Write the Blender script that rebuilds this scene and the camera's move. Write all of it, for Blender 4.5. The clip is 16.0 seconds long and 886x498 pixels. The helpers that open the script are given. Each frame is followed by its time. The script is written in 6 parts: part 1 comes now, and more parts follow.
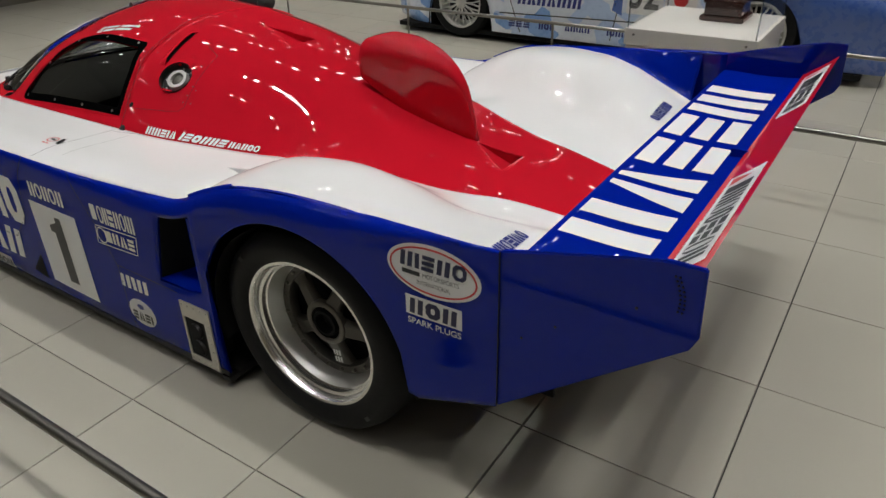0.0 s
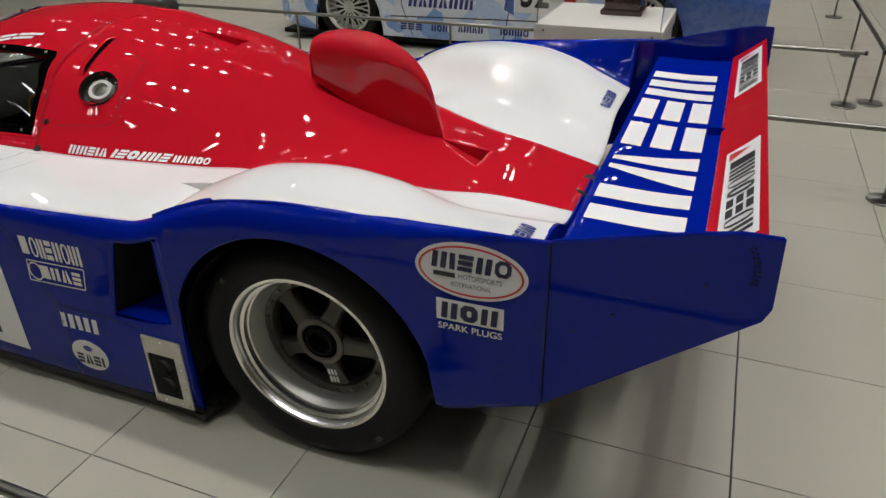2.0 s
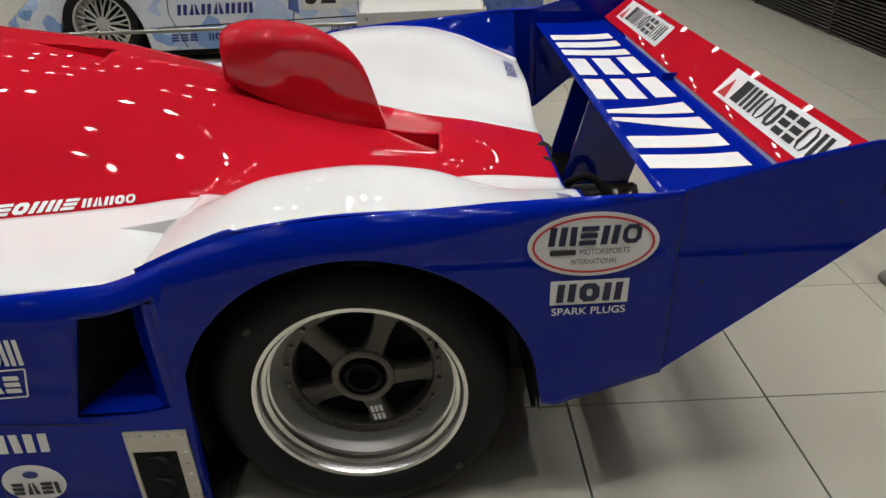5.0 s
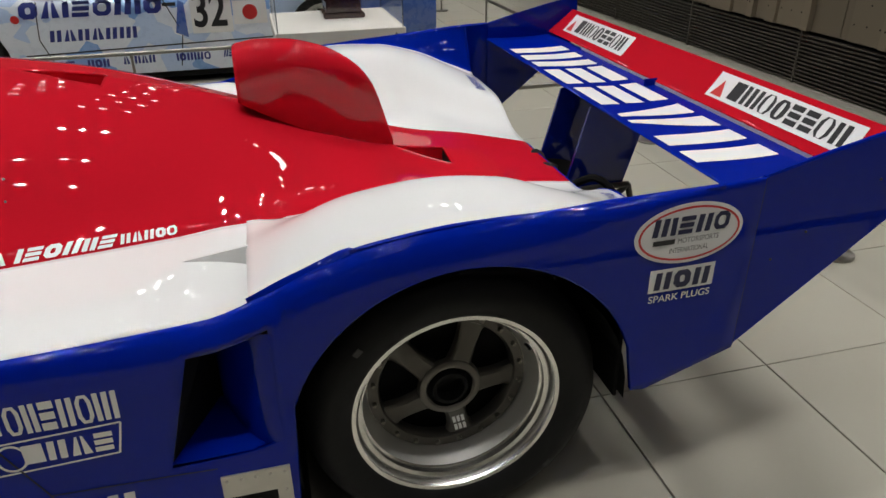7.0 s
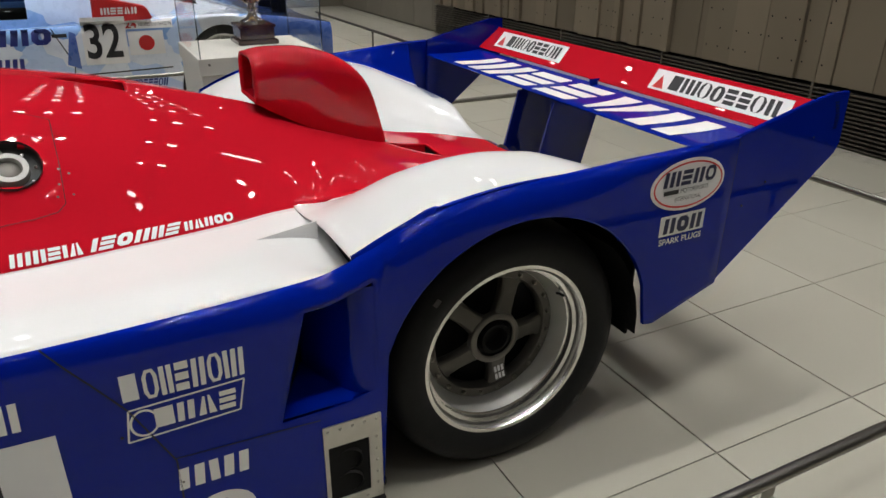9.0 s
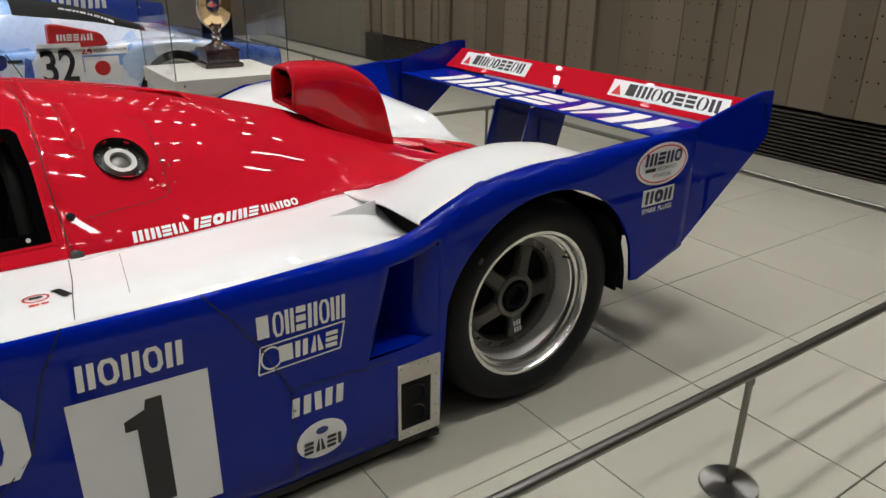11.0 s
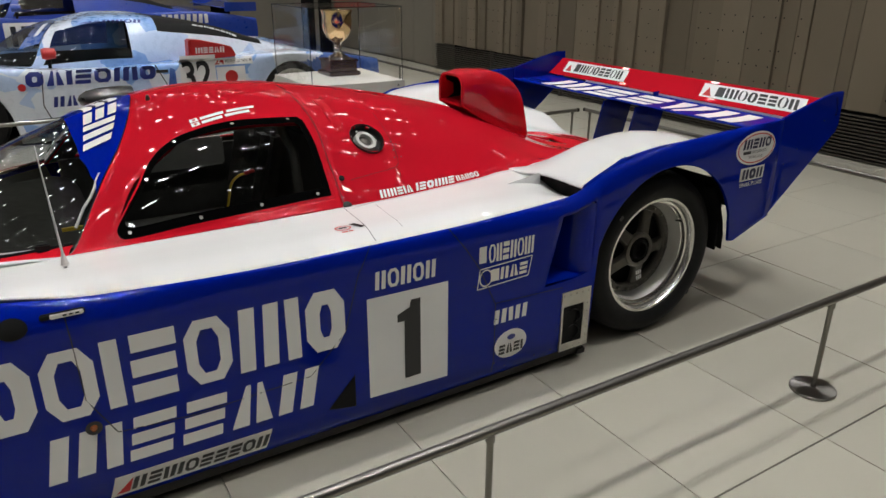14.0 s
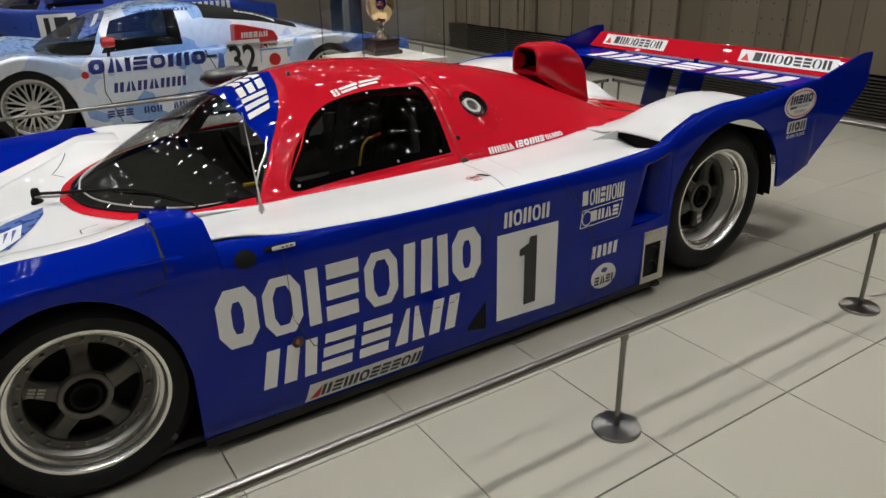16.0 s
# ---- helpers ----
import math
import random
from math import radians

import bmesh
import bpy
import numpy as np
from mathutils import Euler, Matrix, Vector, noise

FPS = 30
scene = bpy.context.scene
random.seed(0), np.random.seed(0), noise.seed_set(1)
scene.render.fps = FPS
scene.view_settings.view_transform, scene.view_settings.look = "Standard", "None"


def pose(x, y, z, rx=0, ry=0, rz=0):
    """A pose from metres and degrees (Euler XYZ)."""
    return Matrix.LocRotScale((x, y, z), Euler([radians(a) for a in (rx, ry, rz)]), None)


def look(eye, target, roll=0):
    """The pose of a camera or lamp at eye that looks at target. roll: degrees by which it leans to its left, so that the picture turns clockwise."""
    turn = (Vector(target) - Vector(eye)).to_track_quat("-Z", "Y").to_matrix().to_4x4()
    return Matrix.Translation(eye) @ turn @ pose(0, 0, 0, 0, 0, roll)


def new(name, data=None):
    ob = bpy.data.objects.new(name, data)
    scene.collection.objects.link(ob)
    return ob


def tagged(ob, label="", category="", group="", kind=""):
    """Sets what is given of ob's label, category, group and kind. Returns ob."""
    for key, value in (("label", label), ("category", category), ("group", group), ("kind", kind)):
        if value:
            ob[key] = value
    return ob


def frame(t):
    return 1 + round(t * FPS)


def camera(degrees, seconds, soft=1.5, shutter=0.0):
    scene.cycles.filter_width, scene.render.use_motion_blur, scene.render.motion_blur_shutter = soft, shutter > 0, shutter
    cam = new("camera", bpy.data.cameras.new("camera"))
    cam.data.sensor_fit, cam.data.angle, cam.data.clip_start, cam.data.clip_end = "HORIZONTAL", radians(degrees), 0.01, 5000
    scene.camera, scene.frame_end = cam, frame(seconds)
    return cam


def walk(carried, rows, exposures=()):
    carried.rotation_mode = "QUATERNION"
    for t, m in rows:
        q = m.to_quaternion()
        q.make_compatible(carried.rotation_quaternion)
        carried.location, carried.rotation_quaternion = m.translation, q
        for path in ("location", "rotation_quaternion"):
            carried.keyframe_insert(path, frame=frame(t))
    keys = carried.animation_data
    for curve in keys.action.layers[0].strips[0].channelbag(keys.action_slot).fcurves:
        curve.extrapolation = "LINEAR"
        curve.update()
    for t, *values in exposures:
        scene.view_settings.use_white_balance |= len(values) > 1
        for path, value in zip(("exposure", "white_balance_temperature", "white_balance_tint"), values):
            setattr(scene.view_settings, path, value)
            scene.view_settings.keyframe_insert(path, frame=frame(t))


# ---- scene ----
cam = camera(64.1, 16.0)
PATH = [
    (0, (-1.299, 2.151, 1.631), (-0.33, 0.704, 0.647), -1.3),
    (0.5, (-1.206, 2.17, 1.585), (-0.283, 0.684, 0.615), -1.6),
    (1, (-1.106, 2.187, 1.574), (-0.242, 0.669, 0.599), -1.5),
    (1.5, (-1.037, 2.237, 1.585), (-0.263, 0.667, 0.617), -0.7),
    (2, (-0.934, 2.25, 1.565), (-0.278, 0.627, 0.597), -0.7),
    (2.5, (-0.806, 2.257, 1.539), (-0.275, 0.59, 0.571), -0.8),
    (3, (-0.688, 2.245, 1.518), (-0.271, 0.55, 0.542), -1.1),
    (3.5, (-0.569, 2.207, 1.476), (-0.272, 0.488, 0.498), -1.8),
    (4, (-0.443, 2.199, 1.458), (-0.257, 0.469, 0.47), -2.1),
    (4.5, (-0.306, 2.201, 1.44), (-0.229, 0.461, 0.456), -2.1),
    (5, (-0.171, 2.208, 1.442), (-0.196, 0.456, 0.477), -2.0),
    (7.5, (0.5, 2.165, 1.44), (-0.051, 0.465, 0.542), -0.3),
    (8, (0.633, 2.181, 1.416), (-0.026, 0.503, 0.551), -0.0),
    (8.5, (0.751, 2.213, 1.402), (0.004, 0.565, 0.55), 0.3),
    (9, (0.896, 2.267, 1.381), (0.067, 0.648, 0.549), 0.4),
    (11.5, (1.542, 2.519, 1.389), (0.468, 1.004, 0.647), 1.0),
    (12, (1.668, 2.602, 1.408), (0.596, 1.076, 0.684), 1.2),
    (12.5, (1.763, 2.662, 1.425), (0.718, 1.114, 0.709), 1.3),
    (13, (1.883, 2.725, 1.442), (0.866, 1.156, 0.733), 1.3),
    (13.5, (2.022, 2.788, 1.462), (1.04, 1.2, 0.744), 0.9),
    (14, (2.191, 2.802, 1.467), (1.216, 1.219, 0.729), 0.3),
    (14.5, (2.366, 2.824, 1.47), (1.405, 1.243, 0.711), -0.6),
    (15, (2.535, 2.868, 1.478), (1.586, 1.287, 0.703), -1.5),
    (15.5, (2.67, 2.897, 1.49), (1.712, 1.326, 0.706), -1.7),
    (16, (2.823, 2.925, 1.498), (1.835, 1.374, 0.713), -1.3),
]
walk(cam, [(t, look(eye, target, roll)) for t, eye, target, roll in PATH],
     exposures=((0.0, -0.52), (1.0, -0.47), (3.0, -0.42), (5.0, -0.27), (8.0, -0.42), (9.0, -0.25), (12.0, -0.17), (14.0, -0.31), (16.0, -0.27)))

# ---- world, light, exposure ----
scene.view_settings.exposure = 0.0
world = bpy.data.worlds.new("hall_air")
world.use_nodes = True
scene.world = world
bg = world.node_tree.nodes["Background"]
bg.inputs[0].default_value = (1.0, 0.93, 0.84, 1)
bg.inputs[1].default_value = 0.005

LAMP_POWER = 36.0      # strength of each downlight's disc
CEIL = 4.2
SPOT_POWER = 170.0    # watts of the downlights that carry a beam


# ---- materials ----
def mat(name, base, rough=0.5, metal=0.0, coat=0.0, spec=0.5, var=0.06, scale=6.0, bump=0.0, bscale=60.0,
        rvar=0.08, ior=1.5, trans=0.0, emit=0.0, rand=0.0):
    m = bpy.data.materials.new(name)
    m.use_nodes = True
    nt = m.node_tree
    b = nt.nodes["Principled BSDF"]
    b.inputs["Roughness"].default_value = rough
    b.inputs["Metallic"].default_value = metal
    b.inputs["Coat Weight"].default_value = coat
    b.inputs["Coat Roughness"].default_value = 0.02
    b.inputs["Coat IOR"].default_value = 1.58
    b.inputs["Specular IOR Level"].default_value = spec
    b.inputs["IOR"].default_value = ior
    b.inputs["Transmission Weight"].default_value = trans
    b.inputs["Base Color"].default_value = (*base, 1)
    if emit:
        b.inputs["Emission Color"].default_value = (*base, 1)
        b.inputs["Emission Strength"].default_value = emit
    tc = nt.nodes.new("ShaderNodeTexCoord")
    if var or rvar:
        n1 = nt.nodes.new("ShaderNodeTexNoise")
        n1.inputs["Scale"].default_value = scale
        n1.inputs["Detail"].default_value = 5
        nt.links.new(tc.outputs["Object"], n1.inputs["Vector"])
        if var:
            mix = nt.nodes.new("ShaderNodeMix")
            mix.data_type = "RGBA"
            mix.inputs[6].default_value = (*[max(c * (1 - var), 0) for c in base], 1)
            mix.inputs[7].default_value = (*[min(c * (1 + var), 1) for c in base], 1)
            nt.links.new(n1.outputs["Fac"], mix.inputs[0])
            last = mix.outputs[2]
            if rand:
                oi = nt.nodes.new("ShaderNodeObjectInfo")
                hsv = nt.nodes.new("ShaderNodeHueSaturation")
                mr = nt.nodes.new("ShaderNodeMapRange")
                mr.inputs[3].default_value = 1 - rand
                mr.inputs[4].default_value = 1 + rand
                nt.links.new(oi.outputs["Random"], mr.inputs[0])
                nt.links.new(mr.outputs[0], hsv.inputs["Value"])
                nt.links.new(last, hsv.inputs["Color"])
                last = hsv.outputs[0]
            nt.links.new(last, b.inputs["Base Color"])
        if rvar:
            n2 = nt.nodes.new("ShaderNodeTexNoise")
            n2.inputs["Scale"].default_value = scale * 3.3
            n2.inputs["Detail"].default_value = 6
            nt.links.new(tc.outputs["Object"], n2.inputs["Vector"])
            mr2 = nt.nodes.new("ShaderNodeMapRange")
            mr2.inputs[3].default_value = max(rough - rvar, 0.01)
            mr2.inputs[4].default_value = min(rough + rvar, 1)
            nt.links.new(n2.outputs["Fac"], mr2.inputs[0])
            nt.links.new(mr2.outputs[0], b.inputs["Roughness"])
    if bump:
        n3 = nt.nodes.new("ShaderNodeTexNoise")
        n3.inputs["Scale"].default_value = bscale
        n3.inputs["Detail"].default_value = 4
        nt.links.new(tc.outputs["Object"], n3.inputs["Vector"])
        bp = nt.nodes.new("ShaderNodeBump")
        bp.inputs["Strength"].default_value = bump
        bp.inputs["Distance"].default_value = 0.004
        nt.links.new(n3.outputs["Fac"], bp.inputs["Height"])
        nt.links.new(bp.outputs[0], b.inputs["Normal"])
    return m


RED = mat("racing_red_paint", (0.52, 0.009, 0.021), 0.28, coat=0.62, spec=0.0, var=0.05, scale=3, rvar=0.06, bump=0.02, bscale=7)
WHITE = mat("white_paint", (0.72, 0.72, 0.71), 0.3, coat=0.8, spec=0.0, var=0.03, scale=4, rvar=0.06, bump=0.02, bscale=7)
BLUE = mat("deep_blue_paint", (0.0005, 0.011, 0.25), 0.25, coat=0.42, spec=0.0, var=0.08, scale=3, rvar=0.06, bump=0.02, bscale=7)
DBLUE = mat("satin_blue_paint", (0.002, 0.010, 0.16), 0.35, coat=0.7, spec=0.0, var=0.08, scale=4)
VINYL_W = mat("white_vinyl", (0.78, 0.78, 0.775), 0.45, var=0.05, scale=9)
VINYL_K = mat("black_vinyl", (0.012, 0.012, 0.014), 0.4, var=0.1)
VINYL_R = mat("red_vinyl", (0.55, 0.02, 0.02), 0.4)
VINYL_B = mat("navy_vinyl", (0.018, 0.03, 0.20), 0.4)
INK = mat("dark_ink_vinyl", (0.006, 0.008, 0.05), 0.4)
FILLER = mat("dull_grey_alloy", (0.50, 0.49, 0.46), 0.6, 0.0, var=0.1)
VINYL_Y = mat("yellow_vinyl", (0.7, 0.5, 0.03), 0.5)
BORDER = mat("black_window_border", (0.002, 0.002, 0.002), 0.6, spec=0.0, var=0, rvar=0)
SEAM = mat("panel_gap", (0.006, 0.006, 0.008), 0.7, var=0, rvar=0)
BLACK = mat("matt_black", (0.006, 0.006, 0.006), 0.75, spec=0.2, var=0.2, scale=12)
DARK = mat("carbon_black", (0.014, 0.013, 0.012), 0.5, spec=0.3, var=0.3, scale=20)
CABIN = mat("dark_cockpit_trim", (0.10, 0.097, 0.092), 0.6, spec=0.3, var=0.3, scale=9)
GLOSSK = mat("gloss_black_paint", (0.008, 0.008, 0.009), 0.3, coat=0.9, var=0.1)
HUB = mat("bronze_grey_hub", (0.14, 0.13, 0.115), 0.40, 0.65, var=0.12, scale=15, bump=0.04, bscale=120)
RUBBER = mat("tyre_rubber", (0.007, 0.007, 0.007), 0.6, spec=0.2, var=0.25, scale=14, bump=0.12, bscale=90)
ALU = mat("polished_aluminium", (0.78, 0.765, 0.73), 0.24, 0.98, var=0.06, scale=10, rvar=0.05, bump=0.01, bscale=40)
MAG = mat("gunmetal_magnesium", (0.105, 0.098, 0.086), 0.42, 0.65, var=0.15, scale=15, bump=0.05, bscale=120)
STEEL = mat("brushed_steel", (0.22, 0.21, 0.19), 0.36, 1.0, var=0.05, scale=3, rvar=0.03)
BOLT = mat("zinc_bolt", (0.5, 0.48, 0.44), 0.35, 1.0, var=0.1)
DASH = mat("flocked_dashboard", (0.030, 0.029, 0.026), 0.7, spec=0.2, var=0.25, scale=9)
WIPER = mat("worn_wiper_alloy", (0.30, 0.30, 0.29), 0.4, 0.6, var=0.15, scale=20)
RIMBOLT = mat("dull_rim_bolt", (0.22, 0.205, 0.18), 0.4, 0.8, var=0.15)
SATIN = mat("satin_aluminium", (0.66, 0.65, 0.61), 0.42, 0.75, var=0.08, scale=10, rvar=0.06)
BADGE = mat("worn_grey_print", (0.30, 0.29, 0.26), 0.5, var=0.2, scale=60)
BARE = mat("bare_metal_strip", (0.62, 0.61, 0.57), 0.4, 0.5, var=0.1, scale=20)
TYRE_TAB = mat("worn_grey_rubber", (0.035, 0.034, 0.032), 0.6)
PLATE = mat("riveted_alloy_plate", (0.55, 0.53, 0.48), 0.45, 0.8, var=0.15, scale=18, bump=0.05)
TILE = mat("pale_stone_tile", (0.36, 0.343, 0.283), 0.3, var=0.05, scale=1.3, rvar=0.04, rand=0.04)
JOINT = mat("dark_joint", (0.05, 0.047, 0.042), 0.8, var=0.2)
WALLM = mat("perforated_beige_panel", (0.188, 0.157, 0.114), 0.6, var=0.1, scale=1.7, rand=0.2, spec=0.2, bump=0.02)
WALLP = mat("beige_wall", (0.20, 0.18, 0.145), 0.65, var=0.06, scale=1.5)
CEILM = mat("dark_grey_ceiling", (0.05, 0.048, 0.045), 0.8, var=0.1)
LOUVRE = mat("dark_bronze_louvre", (0.085, 0.075, 0.06), 0.45, 0.2, var=0.2)
LAMP = mat("lamp_disc", (1.0, 0.98, 0.965), 0.5, var=0, rvar=0, emit=LAMP_POWER)
PLINTH = mat("white_laminate", (0.66, 0.64, 0.59), 0.4, var=0.04)
GOLD = mat("gold_cup", (0.85, 0.62, 0.36), 0.12, 1.0, var=0.06, rvar=0.04)
SILVER = mat("silver_stem", (0.75, 0.73, 0.7), 0.12, 1.0, var=0.06, rvar=0.04)
WOOD = mat("mahogany_base", (0.045, 0.012, 0.008), 0.25, coat=0.6, var=0.3, scale=30)


def glass(name, tint, rough=0.0, least=0.045, most=0.75):
    m = bpy.data.materials.new(name)
    m.use_nodes = True
    nt = m.node_tree
    out = nt.nodes["Material Output"]
    nt.nodes.remove(nt.nodes["Principled BSDF"])
    tr = nt.nodes.new("ShaderNodeBsdfTransparent")
    tr.inputs[0].default_value = (*tint, 1)
    gl = nt.nodes.new("ShaderNodeBsdfGlossy")
    gl.inputs["Roughness"].default_value = rough
    lw = nt.nodes.new("ShaderNodeLayerWeight")
    lw.inputs[0].default_value = 0.5
    pw = nt.nodes.new("ShaderNodeMath")
    pw.operation = "POWER"
    pw.inputs[1].default_value = 4.0
    nt.links.new(lw.outputs["Facing"], pw.inputs[0])
    fr = nt.nodes.new("ShaderNodeMapRange")
    fr.inputs[3].default_value = least
    fr.inputs[4].default_value = most
    nt.links.new(pw.outputs[0], fr.inputs[0])
    mx = nt.nodes.new("ShaderNodeMixShader")
    nt.links.new(fr.outputs[0], mx.inputs[0])
    nt.links.new(tr.outputs[0], mx.inputs[1])
    nt.links.new(gl.outputs[0], mx.inputs[2])
    nt.links.new(mx.outputs[0], out.inputs[0])
    return m


def radial_steel():
    """Steel disc brushed round its centre: the sheen falls in spokes."""
    m = mat("radial_brushed_steel", (0.30, 0.29, 0.27), 0.34, 1.0, var=0.06, scale=3, rvar=0.03)
    nt = m.node_tree
    b = nt.nodes["Principled BSDF"]
    b.inputs["Anisotropic"].default_value = 0.85
    tg = nt.nodes.new("ShaderNodeTangent")
    tg.direction_type = "RADIAL"
    tg.axis = "Z"
    nt.links.new(tg.outputs[0], b.inputs["Tangent"])
    return m


DISC = radial_steel()
CARGLASS = glass("tinted_screen", (0.54, 0.55, 0.53), 0.02, 0.045, 0.75)
ACRYLIC = glass("clear_acrylic", (0.995, 0.997, 0.995), 0.0, 0.012, 0.3)


def camo_mat():
    m = mat("light_blue_patchwork_paint", (0.42, 0.56, 0.78), 0.28, coat=0.8, var=0.0, rvar=0.05)
    nt = m.node_tree
    b = nt.nodes["Principled BSDF"]
    tc = nt.nodes.new("ShaderNodeTexCoord")
    mp = nt.nodes.new("ShaderNodeMapping")
    mp.inputs["Scale"].default_value = (3.2, 1.0, 4.6)
    mp.inputs["Rotation"].default_value = (0.0, 0.6, 0.0)
    vo = nt.nodes.new("ShaderNodeTexVoronoi")
    vo.distance = "MANHATTAN"
    vo.inputs["Scale"].default_value = 1.0
    ra = nt.nodes.new("ShaderNodeValToRGB")
    ra.color_ramp.interpolation = "CONSTANT"
    e = ra.color_ramp.elements
    e[0].color = (0.74, 0.80, 0.90, 1)
    e[1].position, e[1].color = 0.42, (0.22, 0.40, 0.76, 1)
    x = e.new(0.62)
    x.color = (0.50, 0.64, 0.88, 1)
    nt.links.new(tc.outputs["Object"], mp.inputs[0])
    nt.links.new(mp.outputs[0], vo.inputs["Vector"])
    nt.links.new(vo.outputs["Color"], ra.inputs[0])
    nt.links.new(ra.outputs[0], b.inputs["Base Color"])
    return m


SKYBLUE = camo_mat()
MIDBLUE = mat("mid_blue_paint", (0.06, 0.13, 0.42), 0.28, coat=0.9, var=0.06)
NAVY = mat("navy_race_paint", (0.008, 0.045, 0.34), 0.3, coat=0.9, var=0.08)
WHEELW = mat("silver_white_wheel", (0.55, 0.54, 0.5), 0.35, 0.3, var=0.06)


# ---- mesh tools ----
def link(name, bm, material, parent=None, label="", smooth=True, angle=40):
    me = bpy.data.meshes.new(name)
    bm.to_mesh(me)
    bm.free()
    for m in (material if isinstance(material, (list, tuple)) else [material]):
        me.materials.append(m)
    if smooth:
        me.shade_smooth()
        me.set_sharp_from_angle(angle=radians(angle))
    ob = new(name, me)
    if parent:
        ob.parent = parent
    if label:
        ob["label"] = label
    return ob


def part(name, bm, material, parent, label="", **k):
    return link(name, bm, material, parent, label, **k)


def thing(name, label, category, group="", at=None):
    ob = new(name)
    ob.empty_display_size = 0.1
    if at is not None:
        ob.matrix_basis = at
    return tagged(ob, label, category, group)


def box(x0, x1, y0, y1, z0, z1, bev=0.0, bm=None):
    bm = bm or bmesh.new()
    r = bmesh.ops.create_cube(bm, size=1, matrix=Matrix.Translation(((x0 + x1) / 2, (y0 + y1) / 2, (z0 + z1) / 2))
                              @ Matrix.Diagonal((x1 - x0, y1 - y0, z1 - z0, 1)))
    if bev:
        vs = set(r["verts"])
        es = [e for e in bm.edges if e.verts[0] in vs and e.verts[1] in vs]
        bmesh.ops.bevel(bm, geom=es, offset=bev, segments=2, affect="EDGES")
    return bm


def tube(pts, radius, seg=10, bm=None, caps=True):
    """A round bar along points."""
    bm = bm or bmesh.new()
    pts = [Vector(p) for p in pts]
    rings = []
    for i, p in enumerate(pts):
        d = (pts[min(i + 1, len(pts) - 1)] - pts[max(i - 1, 0)]).normalized()
        q = d.to_track_quat("Z", "Y")
        r = radius[i] if isinstance(radius, (list, tuple)) else radius
        rings.append([bm.verts.new(p + q @ Vector((math.cos(a) * r, math.sin(a) * r, 0)))
                      for a in (2 * math.pi * k / seg for k in range(seg))])
    for a, b in zip(rings, rings[1:]):
        for k in range(seg):
            bm.faces.new((a[k], a[(k + 1) % seg], b[(k + 1) % seg], b[k]))
    if caps:
        bm.faces.new(rings[0][::-1])
        bm.faces.new(rings[-1])
    return bm


def lathe(profile, axis="z", seg=48, centre=(0, 0, 0), bm=None, closed=False):
    """Turns (radius, height) pairs round an axis."""
    bm = bm or bmesh.new()
    c = Vector(centre)
    rings = []
    for r, h in profile:
        ring = []
        for k in range(seg):
            a = 2 * math.pi * k / seg
            v = (r * math.cos(a), r * math.sin(a), h) if axis == "z" else (r * math.cos(a), h, r * math.sin(a))
            ring.append(bm.verts.new(c + Vector(v)))
        rings.append(ring)
    pairs = list(zip(rings, rings[1:])) + ([(rings[-1], rings[0])] if closed else [])
    for a, b in pairs:
        for k in range(seg):
            f = (a[k], a[(k + 1) % seg], b[(k + 1) % seg], b[k])
            bm.faces.new(f if axis == "z" else f[::-1])
    return bm


def grid(rows, bm=None, keep=None, mats=None):
    """A sheet through rows of points; keep(i, j) tells which cells stay, mats(i, j) their slot."""
    bm = bm or bmesh.new()
    vs = [[bm.verts.new(p) for p in row] for row in rows]
    for i in range(len(vs) - 1):
        for j in range(len(vs[0]) - 1):
            if keep and not keep(i, j):
                continue
            try:
                f = bm.faces.new((vs[i][j], vs[i + 1][j], vs[i + 1][j + 1], vs[i][j + 1]))
                if mats:
                    f.material_index = mats(i, j)
            except ValueError:
                pass
    loose = [v for v in bm.verts if not v.link_faces]
    bmesh.ops.delete(bm, geom=loose, context="VERTS")
    return bm


def thick(ob, t, offset=-1.0):
    m = ob.modifiers.new("thickness", "SOLIDIFY")
    m.thickness, m.offset, m.use_rim = t, offset, True
    c = ob.modifiers.new("even_normals", "WEIGHTED_NORMAL")
    c.mode, c.weight, c.keep_sharp = "FACE_AREA", 90, True
    return ob


def mirror_rows(rows):
    return [[(p[0], -p[1], p[2]) for p in r] for r in rows]


def curve1(xs, ys):
    """Smooth monotone curve through keys, by numpy arrays."""
    xs, ys = np.array(xs, float), np.array(ys, float)
    if xs[0] > xs[-1]:
        xs, ys = xs[::-1], ys[::-1]
    h, d = np.diff(xs), np.diff(ys) / np.diff(xs)
    m = np.zeros(len(xs))
    m[0], m[-1] = d[0], d[-1]
    for i in range(1, len(xs) - 1):
        if d[i - 1] * d[i] > 0:
            w1, w2 = 2 * h[i] + h[i - 1], h[i] + 2 * h[i - 1]
            m[i] = (w1 + w2) / (w1 / d[i - 1] + w2 / d[i])

    def f(x):
        x = min(max(x, xs[0]), xs[-1])
        i = int(min(max(np.searchsorted(xs, x) - 1, 0), len(h) - 1))
        t = (x - xs[i]) / h[i]
        return float((1 + 2 * t) * (1 - t) ** 2 * ys[i] + t * (1 - t) ** 2 * h[i] * m[i]
                     + t * t * (3 - 2 * t) * ys[i + 1] + t * t * (t - 1) * h[i] * m[i + 1])
    return f


